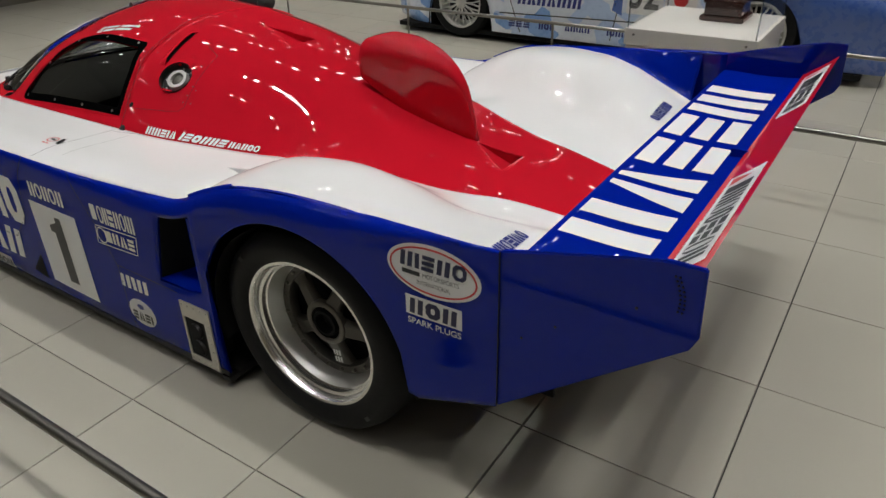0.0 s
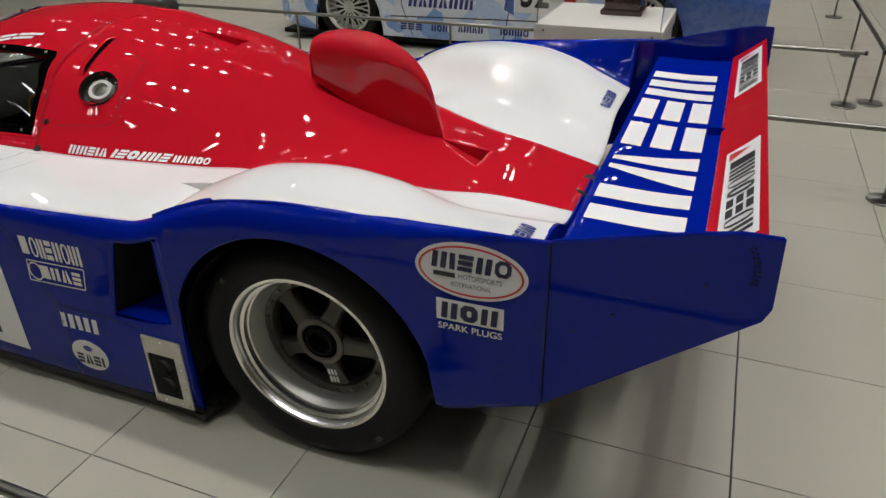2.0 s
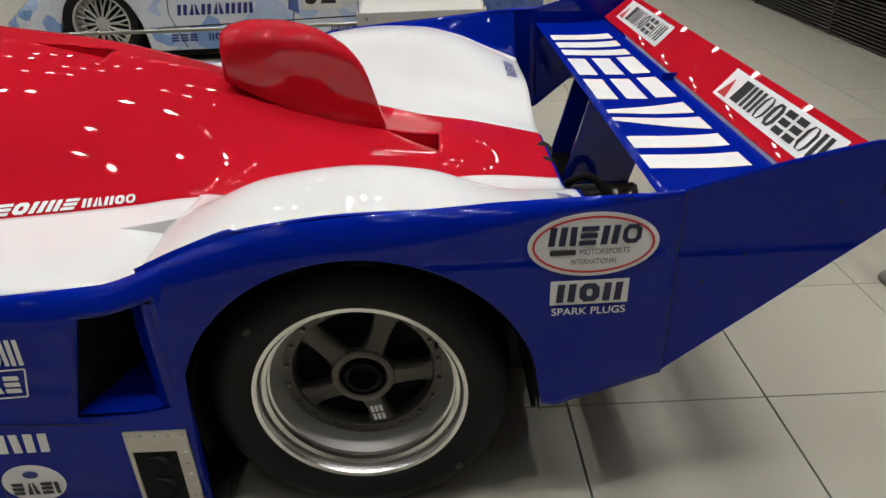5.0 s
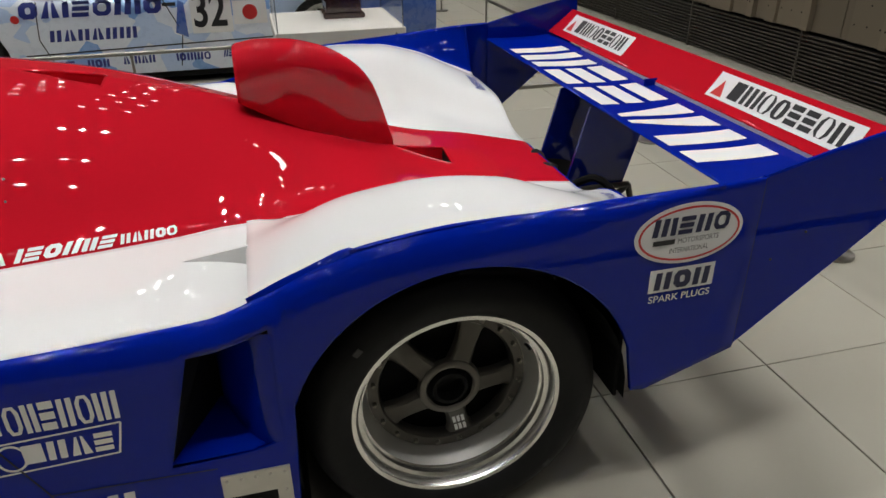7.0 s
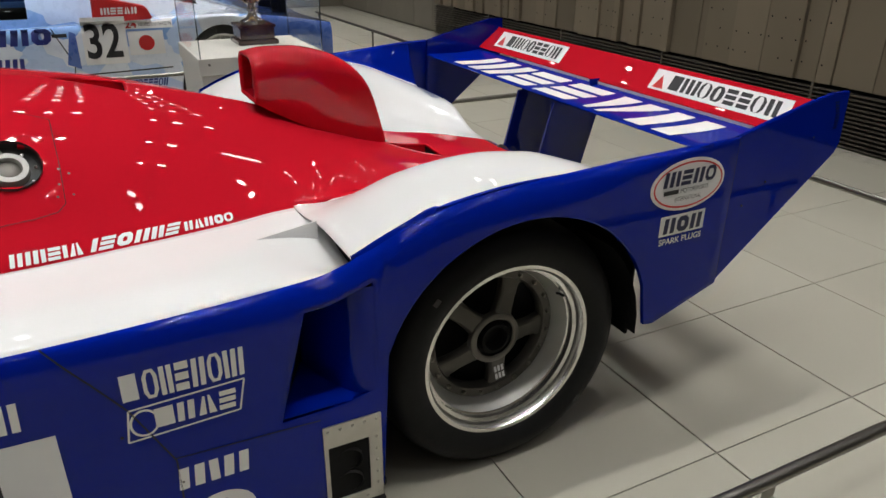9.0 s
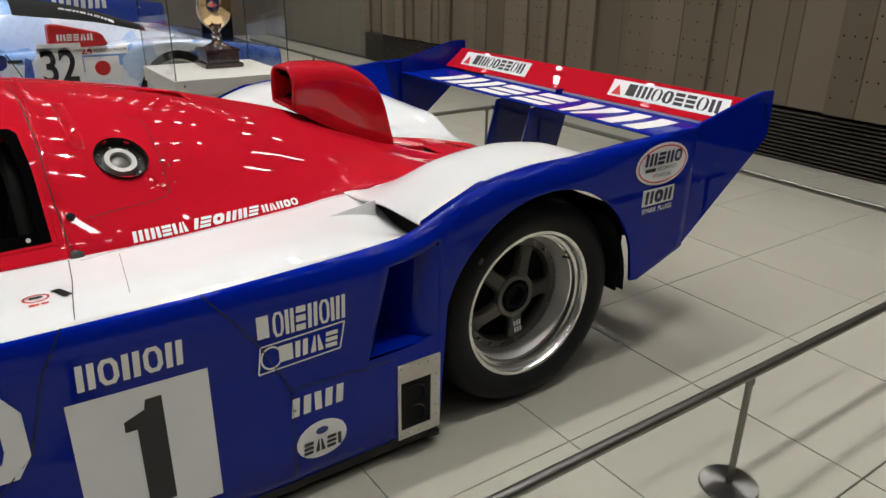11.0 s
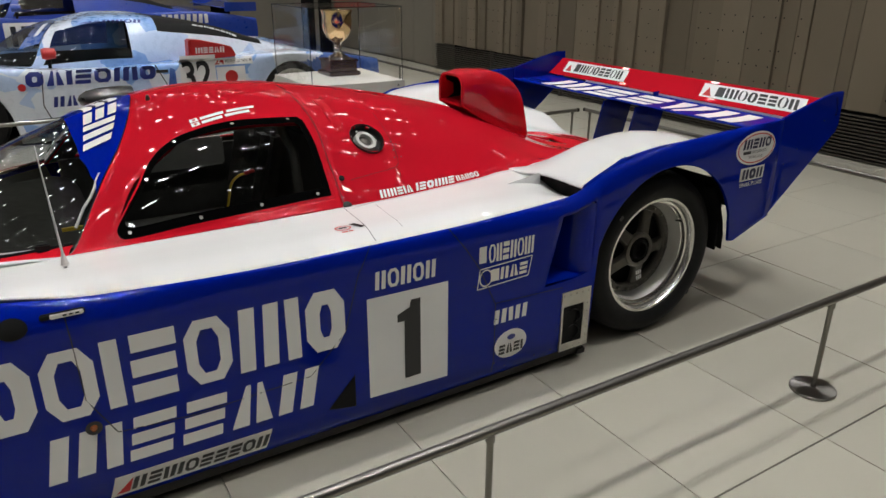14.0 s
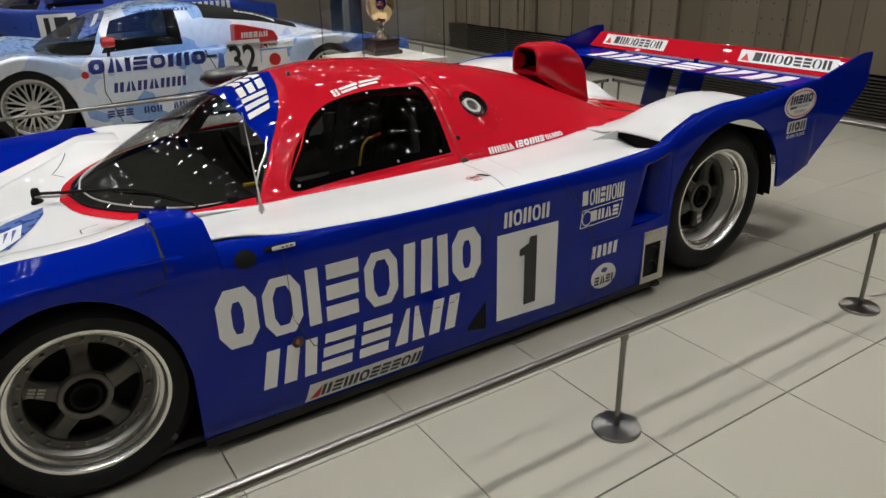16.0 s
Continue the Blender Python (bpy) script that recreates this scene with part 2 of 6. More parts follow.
def spline(pts, n):
    """Catmull-Rom through points, n steps a span."""
    p = [Vector(q) for q in pts]
    p = [p[0] * 2 - p[1]] + p + [p[-1] * 2 - p[-2]]
    out = []
    for i in range(1, len(p) - 2):
        for k in range(n):
            t = k / n
            a, b, c, d = p[i - 1:i + 3]
            out.append(0.5 * ((2 * b) + (c - a) * t + (2 * a - 5 * b + 4 * c - d) * t * t + (3 * b - a - 3 * c + d) * t ** 3))
    out.append(p[-2])
    return out


def keyed(keys):
    """keys: {x: [(y, z), ...]} to a function of x that gives those points, smoothly."""
    xs = sorted(keys)
    n = len(keys[xs[0]])
    fs = [[curve1(xs, [keys[x][j][c] for x in xs]) for c in (0, 1)] for j in range(n)]
    return lambda x: [(x, fs[j][0](x), fs[j][1](x)) for j in range(n)]


# ---- decals: plain shapes laid on a surface ----
from mathutils.bvhtree import BVHTree


def surface(*obs):
    """A ray target made of the given meshes (with their own transforms left out)."""
    bm = bmesh.new()
    for o in obs:
        bm.from_mesh(o.data)
    t = BVHTree.FromBMesh(bm)
    bm.free()
    return t


def stick(name, polys, place, away, tree, material, parent, lift=0.003, label="", cell=0.03, reach=0.4):
    """Lays flat polygons (u, v) on a surface: place(u, v) gives a point in space, away the way to look from.
    A list of shapes (lists of polygons) becomes one part for each."""
    if polys and polys[0] and isinstance(polys[0][0], (list,)):
        for q in polys:
            stick(name, q, place, away, tree, material, parent, lift, label, cell, reach)
        return None
    bm = bmesh.new()
    for poly in polys:
        try:
            bm.faces.new([bm.verts.new((u, v, 0)) for u, v in poly])
        except ValueError:
            pass
    bmesh.ops.remove_doubles(bm, verts=bm.verts[:], dist=1e-5)
    us = [v.co.x for v in bm.verts]
    vs = [v.co.y for v in bm.verts]
    if tree:
        cell = min(cell, max(max(max(us) - min(us), max(vs) - min(vs)) / 4, 0.008))
    for lo, hi, n in ((min(us), max(us), (1, 0, 0)), (min(vs), max(vs), (0, 1, 0))):
        k = int((hi - lo) / cell)
        for i in range(1, k + 1):
            c = lo + (hi - lo) * i / (k + 1)
            bmesh.ops.bisect_plane(bm, geom=bm.verts[:] + bm.edges[:] + bm.faces[:],
                                   plane_co=(c if n[0] else 0, c if n[1] else 0, 0), plane_no=n)
    away = Vector(away).normalized()
    for v in bm.verts:
        p = Vector(place(v.co.x, v.co.y))
        hit = tree.ray_cast(p + away * reach, -away, reach * 2) if tree else (None,)
        q = hit[0] if hit[0] is not None else p
        v.co = q + away * lift
    bm.normal_update()
    if sum((f.normal.dot(away) for f in bm.faces)) < 0:
        bmesh.ops.reverse_faces(bm, faces=bm.faces[:])
    return part(name, bm, material, parent, label)


def rect(u0, u1, v0, v1, slant=0.0):
    return [(u0 + v0 * slant, v0), (u1 + v0 * slant, v0), (u1 + v1 * slant, v1), (u0 + v1 * slant, v1)]


def disc(u, v, ru, rv, n=28):
    return [(u + ru * math.cos(2 * math.pi * k / n), v + rv * math.sin(2 * math.pi * k / n)) for k in range(n)]


def hollow(pts, k):
    """A closed outline with a hole of k times its size, as quads."""
    cx, cy = 0.5, 0.5
    kx, ky = k
    inn = [(cx + (x - cx) * kx, cy + (y - cy) * ky) for x, y in pts]
    n = len(pts)
    return [[pts[i], pts[(i + 1) % n], inn[(i + 1) % n], inn[i]] for i in range(n)]


def blocks(pattern, u0, v0, w, h, slant=0.0, gap=0.15):
    """A row of plain shapes in place of a trade name, each a list of polygons: i bar, n two sloping bars,
    a wedge cut upright, o hollow octagon, c thicker hollow octagon, = three stacked bars, # solid block."""
    wide = [0.34 if c == "i" else 1.0 for c in pattern]
    unit = w / (sum(wide) + gap * (len(pattern) - 1))
    out, u = [], u0
    box4 = lambda a, b, c, d: [(a, c), (b, c), (b, d), (a, d)]
    for c, k in zip(pattern, wide):
        a, r = unit * k, 0.24
        kx = max(1 - 2 * 0.26, 0.2)
        ky = max(1 - 2 * 0.26 * min(a / h, 1.0), 0.3)
        eight = [(r, 0), (1 - r, 0), (1, r), (1, 1 - r), (1 - r, 1), (r, 1), (0, 1 - r), (0, r)]
        flat = {"i": [box4(0, 1, 0, 1)], "#": [box4(0, 1, 0, 1)],
                "n": [[(0, 0), (0.36, 0), (0.44, 1), (0.08, 1)], [(0.56, 0), (0.92, 0), (1, 1), (0.64, 1)]],
                "a": [[(0, 0), (0.42, 0), (0.42, 1), (0.30, 1)], [(0.58, 0), (1, 0), (0.70, 1), (0.58, 1)]],
                "o": hollow(eight, (kx, ky)), "c": hollow(eight, (kx * 0.6, ky * 0.8)),
                "=": [box4(0, 0.92, 0, 0.26), box4(0.04, 0.96, 0.37, 0.63), box4(0.08, 1, 0.74, 1)], " ": []}[c]
        if flat:
            out.append([[(u + x * a + y * h * slant, v0 + y * h) for x, y in q] for q in flat])
        u += unit * (k + gap)
    return out


def ring(u, v, ru, rv, w, n=36):
    p = [(math.cos(2 * math.pi * k / n), math.sin(2 * math.pi * k / n)) for k in range(n)]
    o, i = [(u + ru * a, v + rv * b) for a, b in p], [(u + (ru - w) * a, v + (rv - w) * b) for a, b in p]
    return [[o[k], o[(k + 1) % n], i[(k + 1) % n], i[k]] for k in range(n)]


def words(text, size, bold=0.0):
    """Readable words in the built-in font, as triangles (u, v), centred."""
    cu = bpy.data.curves.new("words", "FONT")
    cu.body, cu.size, cu.offset, cu.align_x, cu.align_y = text, size, bold, "CENTER", "CENTER"
    ob = bpy.data.objects.new("words", cu)
    scene.collection.objects.link(ob)
    bpy.context.view_layer.update()
    me = bpy.data.meshes.new_from_object(ob.evaluated_get(bpy.context.evaluated_depsgraph_get()))
    me.calc_loop_triangles()
    tris = [[(me.vertices[i].co.x, me.vertices[i].co.y) for i in t.vertices] for t in me.loop_triangles]
    bpy.data.objects.remove(ob)
    bpy.data.curves.remove(cu)
    bpy.data.meshes.remove(me)
    return tris


def fit_words(text, u, v, w, h, bold=0.0, flip=1):
    t = words(text, 1.0, bold)
    us = [p[0] for q in t for p in q]
    vs = [p[1] for q in t for p in q]
    su, sv = w / (max(us) - min(us)), h / (max(vs) - min(vs))
    cu, cv = (max(us) + min(us)) / 2, (max(vs) + min(vs)) / 2
    return [[(u + flip * (a - cu) * su, v + (b - cv) * sv) for a, b in q] for q in t]


def line(pts, w=0.004):
    """Thin strips along a polyline in (u, v)."""
    out = []
    for (a, b), (c, d) in zip(pts, pts[1:]):
        n = math.hypot(c - a, d - b) or 1
        x, y = -(d - b) / n * w / 2, (c - a) / n * w / 2
        out.append([(a + x, b + y), (c + x, d + y), (c - x, d - y), (a - x, b - y)])
    return out


# ---- the hall ----
GX, GY, T = 0.048, -0.006, 0.598          # tile grid: a joint crossing and the tile's side
X0, X1, Y0, Y1 = -3.7, 8.5, -11.0, 6.5


def structure():
    bm = box(X0 - 0.3, X1 + 0.3, Y0 - 0.3, Y1 + 0.3, -0.3, -0.012)
    floor = tagged(link("floor", bm, JOINT, smooth=False), "pale grey stone tile floor with thin dark joints", "floor", kind="structure")
    bm = box(X0 - 0.3, X1 + 0.3, Y0 - 0.3, Y1 + 0.3, CEIL, CEIL + 0.2)
    tagged(link("ceiling", bm, CEILM, smooth=False), "plain grey hall ceiling with round downlights", "ceiling", kind="structure")
    for name, b in (("wall_east", (X1, X1 + 0.3, Y0 - 0.3, Y1 + 0.3)), ("wall_north", (X0 - 0.3, X1, Y1, Y1 + 0.3)),
                    ("wall_south", (X0 - 0.3, X1, Y0 - 0.3, Y0))):
        tagged(link(name, box(*b, -0.012, CEIL), WALLP, smooth=False), "plain beige hall wall", "wall", kind="structure")
    west = tagged(link("wall_west", box(X0 - 0.3, X0 - 0.06, Y0, Y1, -0.012, CEIL), WALLP, smooth=False),
                  "beige hall wall of perforated vertical panels above a black louvre band", "wall", kind="structure")
    return floor, west


FLOOR, WEST = structure()


def wall_panels():
    """Upright perforated panels of uneven depth, and the black louvre band at the wall's foot."""
    rng = random.Random(4)
    y = -7.0
    while y < Y1 - 0.4:
        w = rng.choice((0.08, 0.12, 0.16, 0.22, 0.30, 0.30))
        d = rng.choice((0.0, 0.015, 0.04))
        bm = box(X0 - 0.058, X0 + d, y + 0.002, y + w - 0.002, 0.40, CEIL - 0.01, 0.002)
        part("wall_panel", bm, WALLM, WEST, smooth=False)
        if d > 0.0:
            hb = bmesh.new()
            for k in range(8):
                for c in ((0.03,) if w < 0.2 else (0.035, w / 2, w - 0.035)):
                    if rng.random() < 0.75:
                        lathe([(0.0001, 0), (0.007, 0)], "z", 8, (0, 0, 0), hb)
                        m = Matrix.Translation((X0 + d + 0.0015, y + c, 0.52 + k * 0.14)) @ Euler((0, radians(90), 0)).to_matrix().to_4x4()
                        hb.verts.ensure_lookup_table()
                        for v in hb.verts[-16:]:
                            v.co = m @ v.co
            if hb.verts:
                part("hole_row", hb, BLACK, WEST, smooth=False)
            else:
                hb.free()
        y += w
    y = -10.9
    while y < -7.05:
        part("wall_panel", box(X0 - 0.058, X0 - 0.03, y, y + 0.62, 0.02, CEIL - 0.01, 0.003), WALLP, WEST, smooth=False)
        y += 0.625
    part("louvre_back", box(X0 - 0.058, X0 - 0.045, -7.0, Y1 - 0.4, -0.012, 0.395), BLACK, WEST, smooth=False)
    bays = [(-7.0 + 1.5 * k, -7.0 + 1.5 * k + 1.48) for k in range(8)]
    for a, b in bays:
        for k in range(13):
            z = 0.012 + k * 0.029
            bm = bmesh.new()
            r = box(X0 - 0.03, X0 + 0.012, a, b, z, z + 0.011, 0.0, bm)
            part("slat", bm, LOUVRE, WEST, smooth=False)
        part("louvre_post", box(X0 - 0.044, X0 + 0.016, b, b + 0.02, -0.01, 0.398), LOUVRE, WEST, smooth=False)


wall_panels()


def ceiling_lights():
    """Recessed fittings of three round lamps in a row along x, on a wide grid."""
    bm = bmesh.new()
    lathe([(0.0001, 0.0), (LENS, 0.0)], "z", 16, (0, 0, 0), bm)
    bmesh.ops.reverse_faces(bm, faces=bm.faces[:])
    disc_me = bpy.data.meshes.new("lens")
    bm.to_mesh(disc_me)
    bm.free()
    disc_me.materials.append(LAMP)
    ring_me = bpy.data.meshes.new("trim_ring")
    bm = lathe([(LENS + 0.001, -0.004), (LENS + 0.02, -0.012), (LENS + 0.028, -0.002), (LENS + 0.028, 0.03), (LENS + 0.001, 0.03)], "z", 24)
    bm.to_mesh(ring_me)
    bm.free()
    ring_me.materials.append(CEILM)
    beam = bpy.data.lights.new("downlight_beam", "SPOT")
    beam.energy, beam.color, beam.spot_size, beam.spot_blend, beam.shadow_soft_size = SPOT_POWER, (0.972, 0.966, 0.952), radians(62), 0.8, 0.022
    soft_beam = beam.copy()
    soft_beam.energy = SPOT_POWER / 3
    for i in range(7):
        for j in range(12):
            x, y = -2.75 + i * 1.55, -10.0 + j * 1.3
            th = thing("ceiling_light", "recessed ceiling fitting of three warm white downlights", "ceiling light", "ceiling downlights",
                       Matrix.Translation((x, y, CEIL - 0.035)))
            for k in (-1, 0, 1):
                a, b = new("lens", disc_me), new("trim_ring", ring_me)
                a.parent = b.parent = th
                a.location = b.location = (0.27 * k, 0, 0)
                near = abs(y) < 2.9 and -3.0 < x < 3.0
                if near or k == 0:
                    lamp = new("beam", soft_beam if near else beam)
                    lamp.location = (0.27 * k, 0, -0.02)
                    lamp.parent = th


LENS = 0.052
ceiling_lights()


# ---- barrier: steel bar on posts ----
def barrier_post(x, y):
    th = thing("barrier_post", "slim brushed steel barrier post on a round foot", "barrier post", "barrier posts", Matrix.Translation((x, y, 0)))
    part("foot", lathe([(0.0001, 0.0), (0.080, 0.0), (0.0815, 0.002), (0.0815, 0.011), (0.0795, 0.013), (0.013, 0.0148), (0.0001, 0.015)], "z", 48), DISC, th)
    part("stem", tube([(0, 0, 0.012), (0, 0, 0.352)], 0.0095, 12), STEEL, th)
    part("clip", tube([(0, 0, 0.345), (0, 0, 0.366)], 0.013, 12), STEEL, th)
    return th


def barrier_bar(a, b):
    th = thing("barrier_bar", "long brushed steel barrier bar clipped on low posts", "barrier bar", "barrier bars", Matrix.Translation((a[0], a[1], 0.376)))
    d = Vector((b[0] - a[0], b[1] - a[1], 0))
    n = d.normalized()
    part("rail", tube([(0, 0, 0), d], 0.0145, 14), STEEL, th)
    for p in (-n * 0.012, d - n * 0.008):
        part("end_cap", tube([p, p + n * 0.02], 0.0155, 14), DARK, th)


for x in (-1.68, -0.19, 1.30, 2.79, 4.28):
    barrier_post(x, 1.59)
barrier_bar((-1.80, 1.59), (4.6, 1.59))
for y in (-1.56, 0.0, 1.45):
    barrier_post(-1.92, y)
barrier_bar((-1.92, -1.62), (-1.92, 1.5))
for x in (-1.80, -0.3, 1.2, 2.7, 4.2):
    barrier_post(x, -1.64)
barrier_bar((-1.85, -1.64), (4.6, -1.64))
for x in (-1.75, -0.25, 1.22, 2.68, 4.2):
    barrier_post(x, -3.3)
barrier_bar((-1.8, -3.3), (4.5, -3.3))
for y in (-3.42, -4.9, -6.7):
    barrier_post(-1.93, y)
barrier_bar((-1.93, -3.36), (-1.93, -6.8))


# ---- the red, white and blue racing car ----
CAR = thing("racing_car", "red, white and blue closed racing car with a wide rear wing", "racing car")

SILL = 0.063


def z_low(x):
    """Lower edge of the side panel: sill, wheel arches, tail."""
    if x < -0.39:
        return float(np.interp(x, [-0.66, -0.43, -0.39], [0.43, 0.355, 0.36]))
    if x < 0.397:
        return 0.36 + 0.39 * math.sqrt(max(1 - (x / 0.397) ** 2, 0))
    if x < 2.487:
        return SILL
    if x < 3.09:
        return 0.30 + 0.355 * math.sqrt(max(1 - ((x - 2.787) / 0.301) ** 2, 0))
    return 0.10


zD = curve1([-0.66, -0.56, -0.3, 0.0, 0.15, 0.3, 0.40, 0.46, 0.52, 0.75, 1.1, 1.6, 2.1, 2.33, 2.5, 2.8, 3.1, 3.4, 3.7],
            [0.870, 0.867, 0.850, 0.829, 0.815, 0.779, 0.739, 0.714, 0.697, 0.688, 0.682, 0.680, 0.692, 0.708, 0.712, 0.705, 0.645, 0.51, 0.29])
yD = curve1([-0.66, -0.56, -0.3, 0.0, 0.3, 0.5, 0.75, 1.1, 1.6, 2.1, 2.33, 2.5, 2.8, 3.1, 3.4, 3.7],
            [0.978, 0.973, 0.950, 0.942, 0.942, 0.94, 0.957, 0.972, 0.975, 0.95, 0.915, 0.976, 0.980, 0.968, 0.94, 0.85])
yS = curve1([-0.66, -0.40, 0.0, 0.5, 1.0, 2.0, 2.5, 2.8, 3.2, 3.7], [0.9795, 0.985, 0.985, 0.988, 0.994, 0.99, 0.985, 0.985, 0.975, 0.90])


def side_point(x, z):
    top, ys = zD(x), yS(x)
    h = float(np.interp(x, [-0.42, -0.15], [0.02, 0.085]))
    y = ys
    if z > top - h:
        s = (z - (top - h)) / h
        y = ys - (ys - yD(x)) * (1 - math.sqrt(max(1 - s * s * 0.98, 0)))
    if z < 0.16:
        y -= 0.03 * ((0.16 - z) / 0.1) ** 2
    return (x, y, z)


SIDE_X = sorted(set([round(v, 4) for v in
                     list(np.linspace(-0.66, -0.43, 8)) + list(np.linspace(-0.397, 0.397, 41)) + [-0.3975, 0.3975, 0.41, 0.575, -0.41]
                     + list(np.linspace(0.45, 0.55, 4)) + list(np.linspace(0.6, 2.486, 40)) + [2.4865] + list(np.linspace(2.487, 3.089, 33))
                     + list(np.linspace(3.095, 3.7, 14))]))
FRACS = [0, 0.03, 0.07, 0.14, 0.25, 0.38, 0.50, 0.62, 0.74, 0.84, 0.865, 0.89, 0.915, 0.935, 0.955, 0.972, 0.986, 1.0]


def duct_lean(x, z):
    """The duct's front edge leans forward towards its foot."""
    w = float(np.interp(x, [0.50, 0.575, 0.70], [0.0, 1.0, 0.0]))
    return w * float(np.interp(z, [0.20, 0.36, 0.655, 0.70], [0.0, 0.066, -0.012, 0.0]))


def side_rows():
    rws = [[side_point(x, z_low(x) + (zD(x) - z_low(x)) * f) for f in FRACS] for x in SIDE_X]
    return [[(x + duct_lean(x, z), y, z) for x, y, z in r] for r in rws]


def not_duct(i, j):
    return not (0.405 < (SIDE_X[i] + SIDE_X[i + 1]) / 2 < 0.577 and 6 <= j < 12)


rows = side_rows()
SIDE_L = thick(part("side_panel", grid(rows, keep=not_duct), BLUE, CAR, "deep blue side panel with wheel arch cut-outs"), 0.012, 1.0)
thick(part("side_panel", grid(mirror_rows(rows), keep=not_duct), BLUE, CAR), 0.012, -1.0)

# white shoulder ahead of the duct, and the fender hump behind it
deck_f = keyed({0.40: [(0.938, 0.665), (0.86, 0.645), (0.74, 0.648), (0.62, 0.675), (0.48, 0.68)],
                0.50: [(0.94, 0.694), (0.85, 0.678), (0.74, 0.678), (0.62, 0.681), (0.493, 0.681)],
                0.60: [(0.945, 0.692), (0.86, 0.694), (0.76, 0.69), (0.64, 0.684), (0.51, 0.676)],
                0.85: [(0.962, 0.686), (0.86, 0.697), (0.76, 0.693), (0.67, 0.689), (0.57, 0.684)],
                1.1: [(0.972, 0.682), (0.88, 0.697), (0.78, 0.695), (0.70, 0.692), (0.615, 0.69)],
                1.6: [(0.975, 0.680), (0.88, 0.695), (0.78, 0.694), (0.70, 0.691), (0.62, 0.69)],
                2.1: [(0.95, 0.692), (0.86, 0.701), (0.77, 0.697), (0.70, 0.692), (0.625, 0.69)],
                2.34: [(0.907, 0.715), (0.85, 0.710), (0.75, 0.698), (0.65, 0.685), (0.55, 0.67)],
                2.5: [(0.93, 0.70), (0.86, 0.695), (0.75, 0.69), (0.66, 0.682), (0.60, 0.675)]})
hump_f = keyed({0.44: [(0.94, 0.721), (0.938, 0.721), (0.934, 0.719), (0.87, 0.718), (0.78, 0.718), (0.69, 0.714), (0.59, 0.694), (0.49, 0.685)],
                0.35: [(0.942, 0.760), (0.94, 0.760), (0.936, 0.760), (0.87, 0.769), (0.78, 0.770), (0.69, 0.757), (0.60, 0.724), (0.50, 0.69)],
                0.2: [(0.942, 0.805), (0.938, 0.807), (0.93, 0.807), (0.86, 0.818), (0.78, 0.824), (0.70, 0.818), (0.635, 0.790), (0.58, 0.748)],
                0.0: [(0.942, 0.829), (0.935, 0.829), (0.92, 0.824), (0.86, 0.830), (0.78, 0.838), (0.70, 0.838), (0.65, 0.822), (0.61, 0.795)],
                -0.15: [(0.943, 0.834), (0.93, 0.830), (0.905, 0.818), (0.85, 0.823), (0.77, 0.828), (0.69, 0.822), (0.64, 0.80), (0.60, 0.770)],
                -0.3: [(0.950, 0.849), (0.925, 0.820), (0.89, 0.785), (0.83, 0.786), (0.74, 0.783), (0.655, 0.760), (0.60, 0.733), (0.545, 0.70)],
                -0.45: [(0.966, 0.858), (0.925, 0.79), (0.882, 0.722), (0.79, 0.721), (0.70, 0.715), (0.60, 0.699), (0.53, 0.685), (0.47, 0.652)],
                -0.56: [(0.975, 0.866), (0.925, 0.765), (0.875, 0.675), (0.78, 0.670), (0.68, 0.668), (0.58, 0.667), (0.505, 0.662), (0.44, 0.642)]})
cover_f = keyed({1.26: [(0.62, 0.69), (0.572, 0.758), (0.44, 0.92), (0.22, 1.015), (0, 1.032)],
                 1.1: [(0.615, 0.69), (0.566, 0.75), (0.44, 0.89), (0.22, 0.99), (0, 1.01)],
                 0.85: [(0.57, 0.684), (0.515, 0.735), (0.39, 0.86), (0.2, 0.95), (0, 0.972)],
                 0.6: [(0.51, 0.676), (0.455, 0.718), (0.345, 0.805), (0.18, 0.885), (0, 0.915)],
                 0.44: [(0.487, 0.683), (0.43, 0.715), (0.32, 0.775), (0.17, 0.835), (0, 0.87)],
                 0.2: [(0.58, 0.748), (0.48, 0.698), (0.36, 0.702), (0.17, 0.745), (0, 0.775)],
                 0.0: [(0.61, 0.795), (0.52, 0.735), (0.40, 0.695), (0.2, 0.674), (0, 0.69)],
                 -0.15: [(0.60, 0.775), (0.50, 0.706), (0.38, 0.662), (0.2, 0.646), (0, 0.655)],
                 -0.3: [(0.545, 0.70), (0.46, 0.648), (0.34, 0.634), (0.2, 0.63), (0, 0.635)],
                 -0.45: [(0.47, 0.652), (0.38, 0.617), (0.30, 0.604), (0.17, 0.601), (0, 0.602)],
                 -0.56: [(0.44, 0.642), (0.355, 0.598), (0.28, 0.580), (0.15, 0.577), (0, 0.577)]})


def loft(f, xs, n=5):
    return [spline(f(x), n) for x in xs]


DECK = loft(deck_f, np.linspace(0.40, 2.49, 64))
HUMP = loft(hump_f, np.linspace(-0.56, 0.44, 50))
COVER = loft(cover_f, np.linspace(-0.56, 1.26, 80))
tup = lambda rws: [[tuple(p) for p in r] for r in rws]
for mirrored in (False, True):
    fix = mirror_rows if mirrored else tup
    a = thick(part("shoulder_panel", grid(fix(DECK)), WHITE, CAR, "" if mirrored else "glossy white shoulder panel"), 0.01, -1.0 if mirrored else 1.0)
    if not mirrored:
        DECK_L = a
